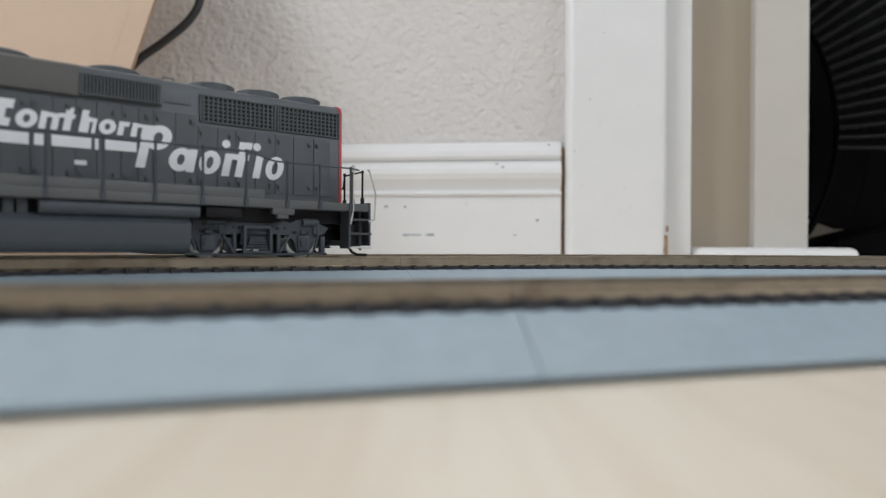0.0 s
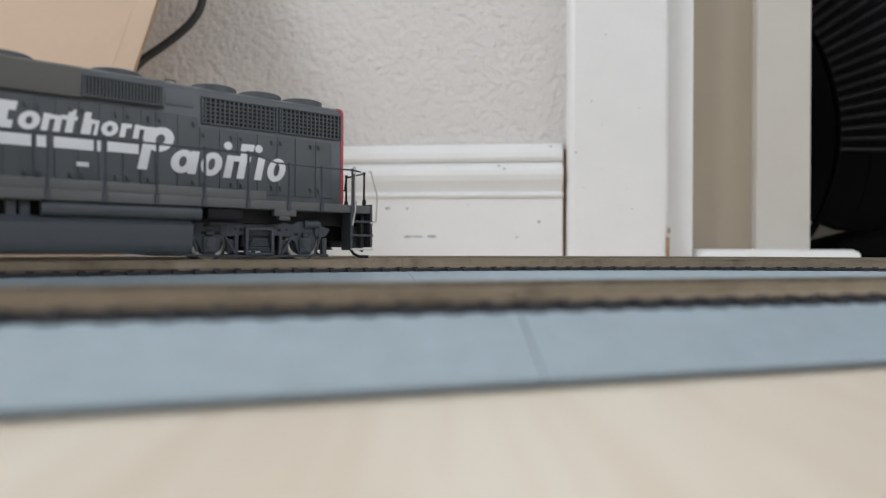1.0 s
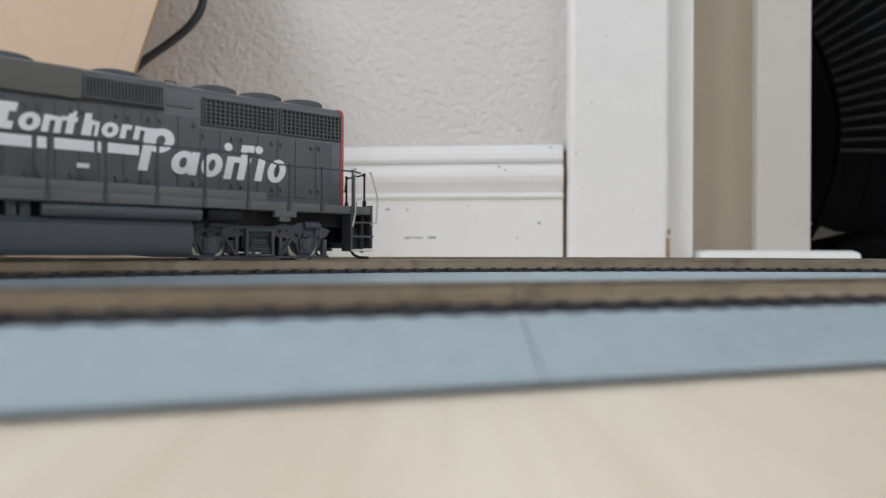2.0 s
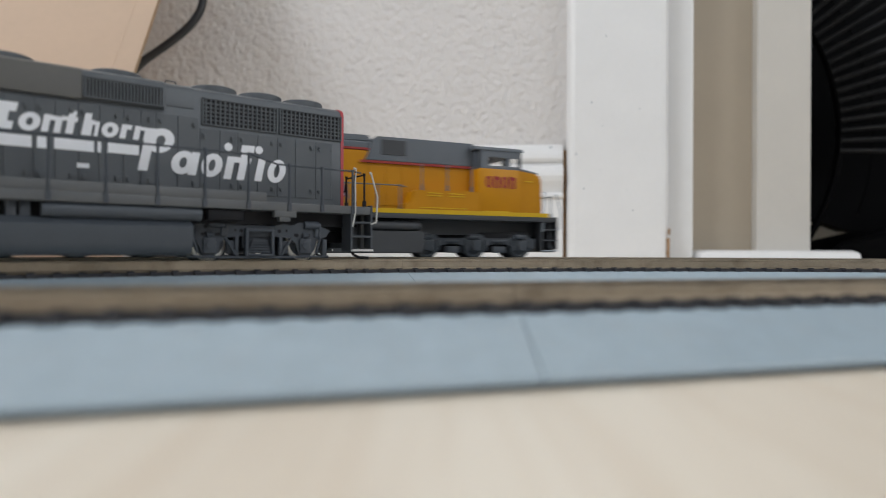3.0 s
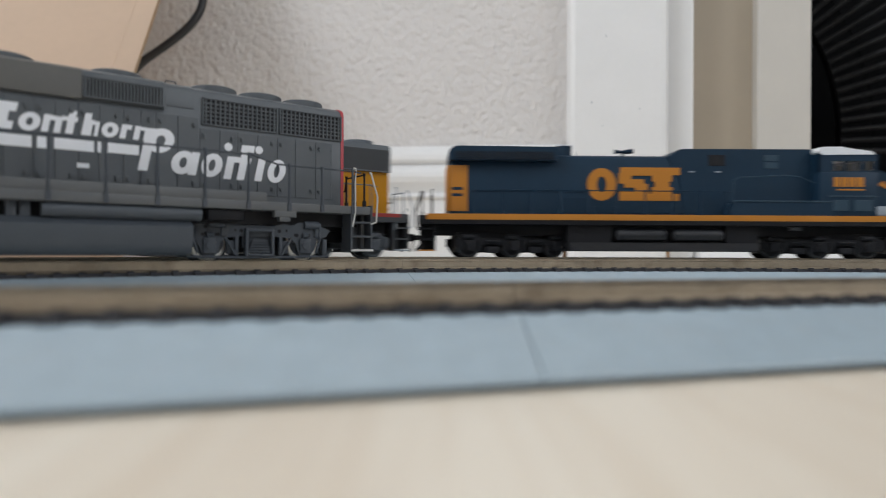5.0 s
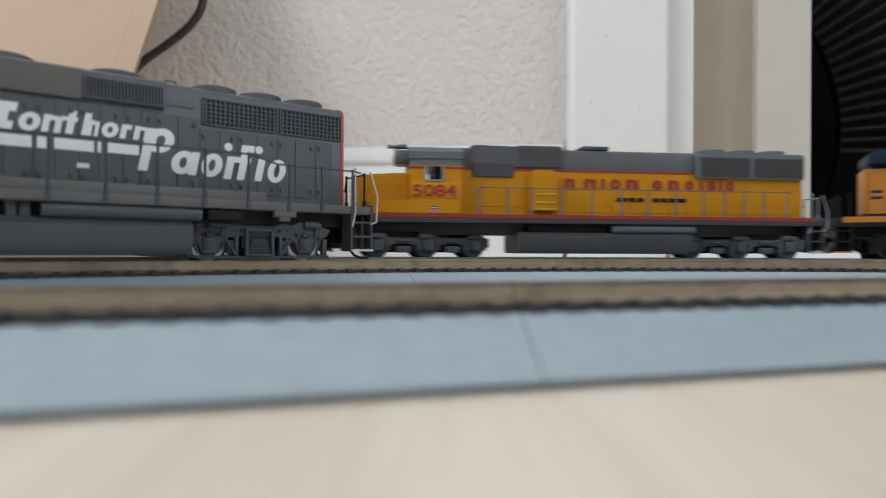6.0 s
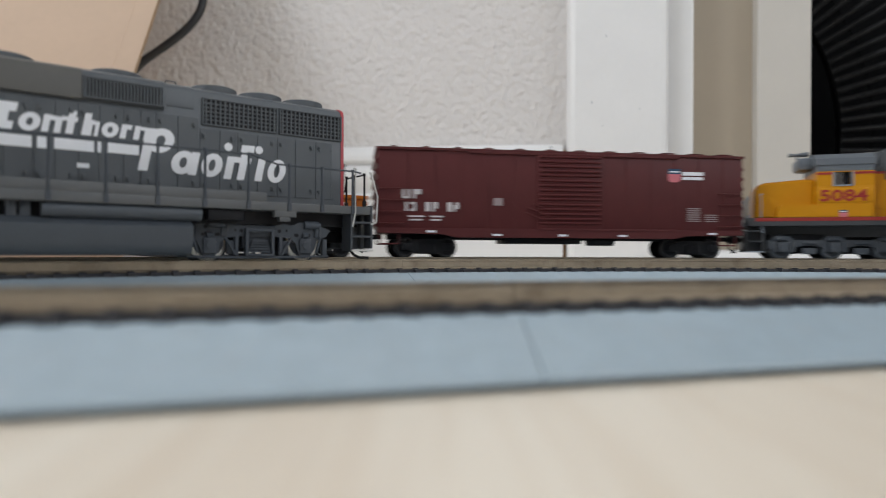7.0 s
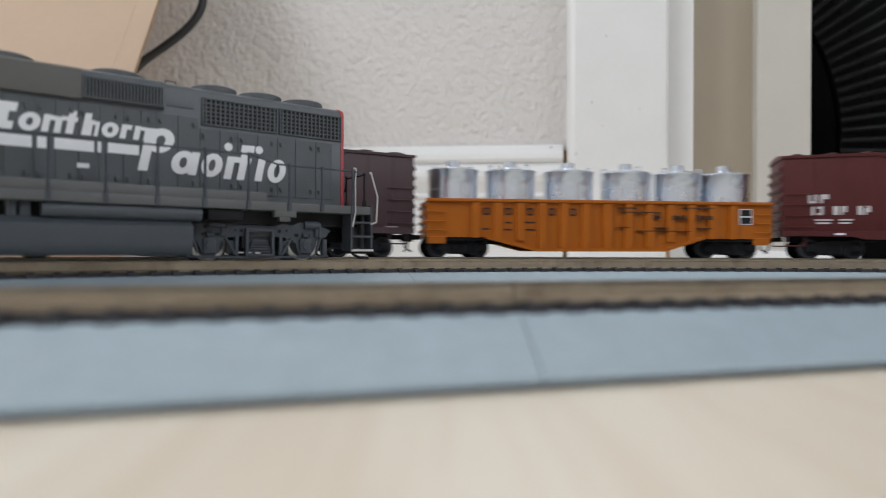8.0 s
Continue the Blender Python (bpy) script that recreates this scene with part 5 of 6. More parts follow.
    part("upper_wall", bm, M_BLUE, cab, "dark blue cab walls with window openings", False)
    for sy in (-1, 1):
        pane(cab, 81.2, 95.8, 44.0, 49.0, sy * 16.2)
        pane(cab, 97.2, 102.6, 44.0, 49.0, sy * 16.2)
    bm = bmesh.new()
    prism(bm, [(73, 53.6), (75.5, 56.0), (86, 56.2), (90, 55.4), (101.5, 54.0), (103.4, 52.0), (79.4, 51.6), (76, 51.4)], -17.1, 17.1)
    bmesh.ops.bevel(bm, geom=bm.edges[:], offset=0.4 * MM, segments=2, affect="EDGES")
    part("roof", bm, M_ROOFW, cab, "white cab roof")
    bm = bmesh.new()
    box(bm, 74, 104.6, -17, 17, 20.6, 43.4, 0.5)
    part("lower_wall", bm, M_BLUE, cab)
    bm = bmesh.new()
    prism(bm, [(104, 20.6), (116.6, 20.6), (117, 38.6), (115.6, 40.8), (105.4, 45.4), (104, 45.6)], -15.5, 15.5)
    bmesh.ops.bevel(bm, geom=bm.edges[:], offset=0.8 * MM, segments=3, affect="EDGES")
    nose = part("nose", bm, M_BLUE, th, "sloped dark blue nose")
    bm = bmesh.new()
    box(bm, 103.5, 114.5, -17.2, -15.4, 21.6, 26.4, 0.3)
    part("number_plate", bm, M_SILVER, nose, "pale step panel")
    bm = bmesh.new()
    for a, b, z0, z1 in ((81.4, 84.6, 36.0, 40.8), (85.3, 88.5, 36.0, 40.8), (89.2, 92.4, 36.0, 40.8), (93.1, 96.8, 36.0, 40.8), (83, 97, 34.2, 35.0)):
        box(bm, a, b, -17.25, -16.95, z0, z1, 0.15)
    tagged(part("number_marking", bm, M_GOLD, cab, "gold number bars", False), kind="stuff")
    bm = bmesh.new()
    prism(bm, [(104.8, 37.4), (108, 39.4), (109, 37.6), (115.4, 38.0), (113, 36.4), (114.6, 34.6), (109, 35.6)], -15.85, -15.45)
    part("nose_mark", bm, M_GOLD, nose, "gold slanted nose mark", False)
    for sy in (-1, 1):
        for a, b, c, d in ((79, 104, 31.0, 31.6), (81, 89, 24, 29.4), (92, 101, 24, 29.4)):
            bm = bmesh.new()
            box(bm, a, b, *sorted((sy * 16.9, sy * 17.3)), c, d, 0.1)
            part("side_panel", bm, M_BLUE_L, cab, smooth=False)
    # gold side marking in plain slab shapes
    marks = [(-41.5, -26.6, 28.6, 45.2, "ring"), (-24.6, -9, 41.4, 45.6, "block"), (-25.4, -19.0, 37.4, 42.8, "block"), (-22.5, -12.5, 35.4, 39.6, "block"), (-17.0, -10.6, 31.4, 37.4, "block"), (-25.0, -10, 28.8, 33.4, "block"),
             (-11, 5.8, 41.8, 45.6, "block"), (-8.4, 1.8, 38.6, 42.2, "block"), (-7.0, 0.4, 35.4, 39.0, "block"), (-8.6, 2.2, 32.0, 35.8, "block"), (-11, 5.4, 28.8, 32.4, "block")]
    mark(th, "side_marking", marks, -11.25, M_GOLD, 0.0, "large gold slab shapes on the hood")
    air_tanks(th, [(-28, -2.6), (0.8, 26.2)], 11.4, 3.1, M_TANKB, 14.4)
    fuel_tank(th, -52, 44, 3.2, 7.6, M_UNDER, 2.0)
    bm = bmesh.new()
    box(bm, -52, -30, -14.5, 14.5, 7.5, 16.4)
    box(bm, 28, 44, -14.5, 14.5, 7.5, 16.4)
    box(bm, -31, 29, -10.5, 10.5, 7.5, 16.4)
    part("under_frame", bm, M_BLACK, th, "black underframe")
    bm = bmesh.new()
    box(bm, 60, 66, -16, -14, 14, 16, 0.3)
    part("sand_bracket", bm, M_DKGREY, th)
    steps(th, 118, 1, M_BLACK, M_GOLD, 3.0, 19.0, 17.0, 6.5, M_SILVER)
    steps(th, -118, -1, M_BLACK, M_GOLD, 3.0, 19.0, 17.0, 7.0, M_BLACK)
    end_rails(th, 124, M_SILVER, 20, 30)
    end_rails(th, -124, M_BLACK, 20, 32)
    handrails(th, [-98, -84, -70, -56, -42, -28, -14, 0, 14, 27], 20.4, 33.2, M_BLUE, 17.2, 0.26)
    for x, d in ((125, 1), (-125, -1)):
        bm = bmesh.new()
        prism(bm, [(x, 18), (x - d * 1.2, 18), (x - d * 1.2, 5), (x + d * 2.2, 2.6), (x + d * 2.6, 3.6), (x, 7)], -15, 15)
        part("pilot_plow", bm, M_BLACK, th, "black pilot plow", False)
    coupler(th, 122, 1)
    coupler(th, -122, -1)
    tc = 161
    y = truck_yaw(tc, R_OUT)
    heavy_truck(th, tc / 2, -y, M_BLACK, W_SIX_BLACK, True, 22.5)
    heavy_truck(th, -tc / 2, y, M_BLACK, W_SIX_BLACK, True, 22.5)
    MOVING.append((th, mid * MM, tc * MM))


def build_old_engine():
    mid = -617.0
    th = tagged(empty("diesel_locomotive"), "yellow and grey model diesel locomotive with red number", "model locomotive", group="running train")
    frame_deck(th, -122, 122, (19.0, 20.7), M_DKGREY, M_REDST, 14.4, 20.8)
    bm = bmesh.new()
    long_prism(bm, hood_section(10.5, 20.6, 42.6, 43.4), -66, 115.5)
    hood = part("hood", bm, M_YELLOW, th, "yellow engine hood")
    panel_doors(th, [-64, -54, -42, -32], 25, 41.5, 10.5, M_YELLOW)
    panel_doors(th, [-8, 2, 12, 22, 32, 42, 52, 62, 72, 82, 92, 102, 112], 22.5, 31.0, 10.5, M_YELLOW)
    bm = bmesh.new()
    box(bm, -66, 56, -10.75, 10.75, 42.6, 43.7)
    part("red_stripe", bm, M_REDST, hood, "thin red stripe", False)
    bm = bmesh.new()
    long_prism(bm, hood_section(10.5, 43.6, 51.6, 54.2), -66, 115.4)
    part("roof", bm, M_HOODG, th, "grey upper hood")
    bm = bmesh.new()
    prism(bm, [(-62, 44), (-14, 44), (-13.6, 54.6), (-15, 55.2), (-36, 55.2), (-37, 54.6), (-58, 55.0), (-60, 54.4)], -11.2, 11.2)
    bmesh.ops.bevel(bm, geom=bm.edges[:], offset=0.4 * MM, segments=2, affect="EDGES")
    f = part("filter_hatch", bm, M_HOODG, th, "grey filter hatch")
    for sy in (-1, 1):
        bm = bmesh.new()
        box(bm, -59, -38.6, *sorted((sy * 10.4, sy * 11.8)), 39.4, 46.2, 0.3)
        part("filter_box", bm, M_DKGREY, f, "dark filter box", False)
        bm = bmesh.new()
        box(bm, -36, -14.4, *sorted((sy * 11, sy * 11.5)), 44.6, 54.2, 0.2)
        part("filter_screen", bm, M_DKGREY, f, "", False)
        bm = bmesh.new()
        prism(bm, [(-30.4, 22.8), (-17.2, 22.8), (-17.4, 40.8), (-19, 43.0), (-28.6, 43.0), (-30.4, 41)], *sorted((sy * 10, sy * 14.2)))
        bmesh.ops.bevel(bm, geom=bm.edges[:], offset=0.5 * MM, segments=2, affect="EDGES")
        bl = part("blower_housing", bm, M_YELLOW, th, "bulging yellow blower housing")
        for z in (23.4, 26.6, 30.8):
            bm = bmesh.new()
            box(bm, -28.4, -17.8, *sorted((sy * 14.1, sy * 14.6)), z, z + 0.8)
            part("louvre", bm, M_YSTRIPE, bl, "", False)
        bm = bmesh.new()
        prism(bm, [(56, 40.8), (115.4, 40.8), (115.4, 52.6), (114, 53.6), (57.6, 53.6), (56, 52)], *sorted((sy * 9, sy * 12.6)))
        rd = part("radiator", bm, M_UPGREY, th, "grey flared radiator")
        bm = bmesh.new()
        for a, b in ((58.2, 85.4), (87.4, 114.8)):
            box(bm, a, b, *sorted((sy * 12.5, sy * 12.8)), 41.4, 51.4, 0.1)
            for i in range(18):
                x = a + 0.6 + i * (b - a - 1.2) / 18
                box(bm, x, x + 0.5, *sorted((sy * 12.7, sy * 13.1)), 41.8, 51)
        tagged(part("radiator_screen", bm, M_DKGREY, rd, "", False), kind="stuff")
    bm = bmesh.new()
    box(bm, -2, 12, -7, 7, 54.4, 56.4, 0.5)
    part("exhaust_hatch", bm, M_DKGREY, th)
    for x in (70, 87, 104):
        roof_fan(th, x, 54.4, 7.6, M_UPGREY, 2.0)
    # cab
    cab = empty("cab")
    cab.parent = th
    bm = bmesh.new()
    for sy in (-1, 1):
        cab_side(bm, -90, -65, sy * 16.8, 36.6, 43.8, [(-82.2, -74.7, 37.0, 43.4)])
    for a, b in ((-90, -88.8), (-66.2, -65)):
        box(bm, a, b, -15.7, 15.7, 36.6, 43.8)
    part("window_wall", bm, M_YELLOW, cab, "yellow cab wall around the window", False)
    bm = bmesh.new()
    box(bm, -90, -65, -16.7, 16.7, 43.7, 50.0, 0.3)
    part("upper_wall", bm, M_UPGREY, cab, "grey upper cab", False)
    # Added black block that darkens one half of the window opening.
    bm = bmesh.new()
    box(bm, -78.2, -75, -14, 14, 36.6, 43.7)
    part("window_dark_block", bm, M_BLACK, cab, "black block added behind the dark half of the window", False)
    for sy in (-1, 1):
        bm = bmesh.new()
        for a, b, c, d in ((-83.0, -82.2, 36.4, 43.4), (-74.7, -73.9, 36.4, 43.4), (-83.0, -73.9, 36.3, 37.0)):
            box(bm, a, b, *sorted((sy * 16.6, sy * 17.2)), c, d)
        part("window_frame", bm, M_SILVER, cab, "pale window frame", False)
        pane(cab, -82.2, -78.4, 37.0, 43.4, sy * 16.0)
        for a, b in ((-90.2, -83.1), (-73.8, -64.9)):
            bm = bmesh.new()
            box(bm, a, b, *sorted((sy * 16.7, sy * 16.98)), 42.2, 43.3)
            part("red_stripe", bm, M_REDST, cab, "thin red stripe", False)
        bm = bmesh.new()
        box(bm, -89.8, -65.8, *sorted((sy * 16.7, sy * 17.1)), 28.2, 35.2, 0.2)
        part("number_panel", bm, M_YELLOW, cab, "raised yellow number panel")
    bm = bmesh.new()
    long_prism(bm, [(-17.2, 47.0), (17.2, 47.0), (17.2, 50.2), (13.5, 52.8), (6, 53.6), (-6, 53.6), (-13.5, 52.8), (-17.2, 50.2)], -90.6, -64.6)
    part("roof", bm, M_UPGREY, cab, "grey cab roof")
    bm = bmesh.new()
    box(bm, -90, -65, -16.8, 16.8, 20.6, 36.7, 0.3)
    part("lower_wall", bm, M_YELLOW, cab, "yellow cab side")
    bm = bmesh.new()
    prism(bm, [(-118, 20.6), (-89.5, 20.6), (-89.5, 40.6), (-95, 40.8), (-114, 39.4), (-117.4, 37.2)], -10.2, 10.2)
    bmesh.ops.bevel(bm, geom=bm.edges[:], offset=1.0 * MM, segments=3, affect="EDGES")
    part("nose", bm, M_YELLOW, th, "yellow low nose")
    for sy in (-1, 1):
        bm = bmesh.new()
        prism(bm, [(-108, 20.6), (-65.6, 20.6), (-65.6, 27.4), (-106.6, 27.2), (-107.6, 25.6)], *sorted((sy * 9.5, sy * 17.2)))
        bmesh.ops.bevel(bm, geom=bm.edges[:], offset=0.5 * MM, segments=2, affect="EDGES")
        part("side_step_box", bm, M_YELLOW, th, "yellow box along the walkway")
    letters("road_number", "5084", 7.8, -89.0, 29.0, -17.15, M_REDST, cab, 0, 1.36, 0.2, "red road number")
    shield(th, -78.4, 22.6, 3.6, 3.6, -17.3)
    bm = bmesh.new()
    box(bm, -97, -89.5, -9, 9, 45.6, 52.2, 1.8)
    part("number_box", bm, M_UPGREY, cab, "rounded headlight and number housing")
    horn(th, -96, 54.6, M_UPGREY)
    marks = [(a, b, 34.2, 39.4, k) for a, b, k in ((-12.4, -7.6, "pair"), (-2.4, 3.6, "pair"), (6.4, 8.0, "block"), (11.0, 16.4, "ring"), (19.4, 25.6, "pair"), (33.2, 38.4, "ring"), (41.8, 47.4, "pair"), (50.6, 55.6, "ring"), (58.8, 60.4, "block"), (63.2, 64.8, "block"), (64.6, 67.4, "dot"), (69.4, 71.0, "block"), (73.0, 77.6, "ring"))]
    mark(th, "side_marking", marks, -10.85, M_REDST, 0.0, "red plain shapes along the hood")
    bm = bmesh.new()
    for a, b in ((14.4, 16.6), (17.2, 20.2), (21.0, 24.4), (25.2, 28.6), (33.4, 37.0), (37.8, 41.2), (42.0, 45.6), (46.4, 51.2)):
        box(bm, a, b, -10.95, -10.7, 28.2, 30.2, 0.3)
    tagged(part("slogan_strip", bm, M_BLACK, th, "dark unreadable lettering on the flank", False), kind="stuff")
    handrails(th, [-56.7, -42.8, -30.7, -16, -0.6, 14.5, 28.1, 43, 57.5, 68.8, 79.6, 89.9, 102.6], 20.6, 33.6, M_RAILG, 17.2, 0.28)
    steps(th, -114, -1, M_DKGREY, M_SILVER, 3.0, 19.0, 17.0, 8.0, M_SILVER)
    steps(th, 115, 1, M_DKGREY, M_SILVER, 3.0, 19.0, 17.0, 8.0, M_SILVER)
    end_rails(th, 121, M_SILVER, 20, 31)
    end_rails(th, -121, M_SILVER, 20, 31)
    for x, d in ((122, 1), (-122, -1)):
        bm = bmesh.new()
        box(bm, min(x, x + d * 1.2), max(x, x + d * 1.2), -14, 14, 4, 18.6, 0.2)
        part("pilot", bm, M_DKGREY, th, "", False)
    coupler(th, 119, 1)
    coupler(th, -119, -1)
    bm = bmesh.new()
    long_prism(bm, tank_section(16.8, 2.0, 12.4, 3.0), -37, 52)
    part("fuel_tank", bm, M_DKGREY, th, "rounded grey fuel tank")
    air_tanks(th, [(10, 54)], 14.4, 2.2, M_UPGREY)
    bm = bmesh.new()
    box(bm, -32, 8, -13.5, 13.5, 12, 17, 0.4)
    part("valve_cabinet", bm, M_BLACK, th)
    tc = 166
    y = truck_yaw(tc, R_OUT)
    heavy_truck(th, tc / 2, -y, M_TRUCK_DARK, W_SIX, True, 24.5)
    heavy_truck(th, -tc / 2, y, M_TRUCK_DARK, W_SIX, True, 24.5)
    MOVING.append((th, mid * MM, tc * MM))


def build_boxcar(mid, material, label, marked, zt=53.0):
    th = tagged(empty("boxcar"), label, "model boxcar", group="running train")
    bm = bmesh.new()
    box(bm, -93, 93, -17.4, 17.4, 11.4, zt - 1.4, 0.3)
    body = part("body", bm, material, th)
    bm = bmesh.new()
    long_prism(bm, [(-18.1, zt - 2.2), (18.1, zt - 2.2), (18.1, zt - 1.0), (9, zt + 0.4), (0, zt + 0.9), (-9, zt + 0.4), (-18.1, zt - 1.0)], -93.6, 93.6)
    roof = part("roof", bm, material, th)
    for i in range(12):
        x = -86 + i * 15.6
        bm = bmesh.new()
        long_prism(bm, [(-17.6, zt - 0.9), (-9, zt + 0.5), (0, zt + 1.0), (9, zt + 0.5), (17.6, zt - 0.9), (17.0, zt - 0.2), (9, zt + 1.2), (0, zt + 1.7), (-9, zt + 1.2), (-17.0, zt - 0.2)], x, x + 1.6)
        part("roof_rib", bm, material, roof, smooth=False)
    for sy in (-1, 1):
        # side sill with fish-belly lip, vertical panel seams
        bm = bmesh.new()
        prism(bm, [(-93, 11.6), (-93, 14), (93, 14), (93, 11.6), (62, 11.0), (56, 9.6), (-56, 9.6), (-62, 11.0)], *sorted((sy * 16.6, sy * 17.9)))
        part("side_sill", bm, material, th, smooth=False)
        for x in list(range(-79, -18, 13)) + list(range(30, 92, 13)):
            bm = bmesh.new()
            box(bm, x - 0.35, x + 0.35, *sorted((sy * 17.3, sy * 17.52)), 13.8, zt - 2.2)
            part("side_seam", bm, material, th, smooth=False)
        # ribbed door with post and rails
        bm = bmesh.new()
        box(bm, -15.8, 17.6, *sorted((sy * 17.3, sy * 18.0)), 13.5, zt - 2.6, 0.2)
        door = part("door", bm, material, th)
        for i in range(15):
            z = 16.4 + i * (zt - 20.4) / 14 + (0.35 if i % 5 == 0 else 0.0)
            bm = bmesh.new()
            long_prism(bm, [(sy * 17.9, z - 0.75), (sy * 18.75, z - 0.2), (sy * 18.75, z + 0.2), (sy * 17.9, z + 0.75)], -14.6, 16.4)
            part("door_rib", bm, material, door, smooth=False)
        bm = bmesh.new()
        box(bm, -14, 58, *sorted((sy * 17.3, sy * 18.2)), 13.2, 14.2, 0.1)
        box(bm, -50, 58, *sorted((sy * 17.3, sy * 18.2)), zt - 3.2, zt - 2.2, 0.1)
        part("door_track", bm, material, th, smooth=False)
        bm = bmesh.new()
        for k in range(3):
            wire(bm, [(-10, sy * 18.6, 17 + k * 3), (-22 + k * 2, sy * 18.4, 22 + k * 2)], 0.3)
        part("door_lever", bm, material, th)
        for x0, x1 in ((-92, -80), (80, 92)):
            for z in (16, 21.5, 27, 32.5):
                bm = bmesh.new()
                wire(bm, [(x0, sy * 17.3, z), (x0, sy * 18.5, z), (x1, sy * 18.5, z), (x1, sy * 17.3, z)], 0.28)
                part("ladder_rung", bm, material, th, smooth=False)
            bm = bmesh.new()
            wire(bm, [(x0, sy * 17.2, 12), (x0, sy * 17.6, 6.4), (x0 + 9, sy * 17.6, 6.4), (x0 + 9, sy * 17.2, 12)], 0.35)
            part("stirrup_step", bm, material, th, smooth=False)
    for sx in (-1, 1):
        for i in range(7):
            z = 15.5 + i * (zt - 21) / 6.4
            bm = bmesh.new()
            a, b = sx * 92.8, sx * 94.6
            prism(bm, [(a, z - 1.9), (b, z - 0.5), (b, z + 0.5), (a, z + 1.9)], -16, 16)
            part("end_rib", bm, material, th, smooth=False)
    bm = bmesh.new()
    box(bm, -88, 88, -5, 5, 8.6, 11.6)
    box(bm, -30, 10, -9, 9, 6.8, 9.6, 0.4)
    cyl(bm, (14, -6, 8.2), (28, -6, 8.2), 2.2, 12)
    part("under_frame", bm, M_BLACK, th, "black underframe with brake gear")
    coupler(th, 90, 1)
    coupler(th, -90, -1)
    if marked:
        bm = bmesh.new()
        for a, b, z0, z1 in ((-81.6, -80.4, 27.8, 32.2), (-79.0, -77.8, 27.8, 32.2), (-80.6, -78.6, 27.8, 28.9), (-76.4, -75.2, 27.8, 32.2), (-75.2, -72.6, 29.8, 32.2), (-80.2, -79.0, 21.8, 26.2), (-77.8, -75.2, 21.8, 23.0), (-77.8, -75.2, 25.0, 26.2), (-76.2, -75.0, 21.8, 26.2), (-70.6, -68.2, 21.8, 26.2), (-67.2, -66.2, 21.8, 26.2), (-66.0, -64.6, 23.2, 26.2),
                             (-60.0, -57.8, 21.8, 26.2), (-57.0, -56.0, 21.8, 25.0), (-56.0, -54.4, 23.0, 26.2), (-78.6, -71, 19.0, 19.8), (-78, -72, 17.4, 18.2), (-68, -62, 19.0, 19.8), (-68, -63, 17.4, 18.2)):
            box(bm, a, b, -17.75, -17.35, z0, z1, 0.1)
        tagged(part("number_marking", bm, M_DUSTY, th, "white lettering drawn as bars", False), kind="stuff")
        shield(th, 55.6, 41.4, 6.6, 6.8, -17.5)
        bm = bmesh.new()
        box(bm, 59.8, 71.2, -17.75, -17.35, 41.6, 43.4, 0.15)
        box(bm, 59.8, 71.2, -17.75, -17.35, 39.4, 40.9, 0.15)
        tagged(part("name_marking", bm, M_WHITE, th, "white bars beside the badge", False), kind="stuff")
        for x0, cols, rows_ in ((66.6, 7, 7), (76.4, 6.6, 4)):
            bm = bmesh.new()
            for r_ in range(rows_):
                box(bm, x0 - 4, x0 - 4 + cols, -17.7, -17.35, 18.4 + r_ * 1.05, 18.9 + r_ * 1.05)
            tagged(part("data_marking", bm, M_MUTED, th, "faint data lines drawn as bars", False), kind="stuff")
        bm = bmesh.new()
        box(bm, -37.5, -33.0, -17.7, -17.35, 25.0, 28.6, 0.1)
        part("notice_bar", bm, M_MUTED, th, "faint notice panel", False)
        bm = bmesh.new()
        for x in (-70, -38, 26, -5, 74):
            box(bm, x, x + 4.4, -18.05, -17.7, 11.8 if abs(x) > 60 else 10.4, 12.8 if abs(x) > 60 else 11.4)
        tagged(part("reflector_marking", bm, M_WHITE, th, "small white reflector strips", False), kind="stuff")
    else:
        bm = bmesh.new()
        box(bm, 78, 84, -17.7, -17.35, 12.6, 14.6, 0.1)
        for k in range(4):
            box(bm, 60, 65, -17.7, -17.35, 17 + k * 1.2, 17.6 + k * 1.2)
        tagged(part("data_marking", bm, M_MUTED, th, "faint data lines drawn as bars", False), kind="stuff")
    tc = 141
    y = truck_yaw(tc, R_OUT)
    freight_truck(th, tc / 2, -y, W_CAR)
    freight_truck(th, -tc / 2, y, W_CAR)
    MOVING.append((th, mid * MM, tc * MM))


def build_tank_load():
    bm = bmesh.new()
    n = 36
    prof = [(11.4, 0), (12.4, 0.6), (12.5, 8), (12.5, 26), (12.7, 32.4), (13.1, 33.0), (13.1, 33.8), (12.4, 34.1), (7, 35.4), (3.2, 35.9), (3.2, 38.4), (2.7, 38.9), (0.01, 38.9)]
    rings = [[bm.verts.new((MM * r * math.cos(2 * math.pi * i / n), MM * r * math.sin(2 * math.pi * i / n), MM * z)) for i in range(n)] for r, z in prof]
    bm.faces.new(rings[0][::-1])
    for a, b in zip(rings, rings[1:]):
        for i in range(n):
            bm.faces.new((a[i], a[(i + 1) % n], b[(i + 1) % n], b[i]))
    bm.faces.new(rings[-1])
    shell = to_mesh("shell", bm, M_TIN, True)
    bm = bmesh.new()
    for a in (0.4, 2.5, 4.6):
        x, y = 10.6 * math.cos(a), 10.6 * math.sin(a)
        wire(bm, [(x - 1.4, y, 33.6), (x - 1.4, y, 36.4), (x + 1.4, y, 36.4), (x + 1.4, y, 33.6)], 0.35)
    return shell, to_mesh("lifting_eyes", bm, M_TIN)


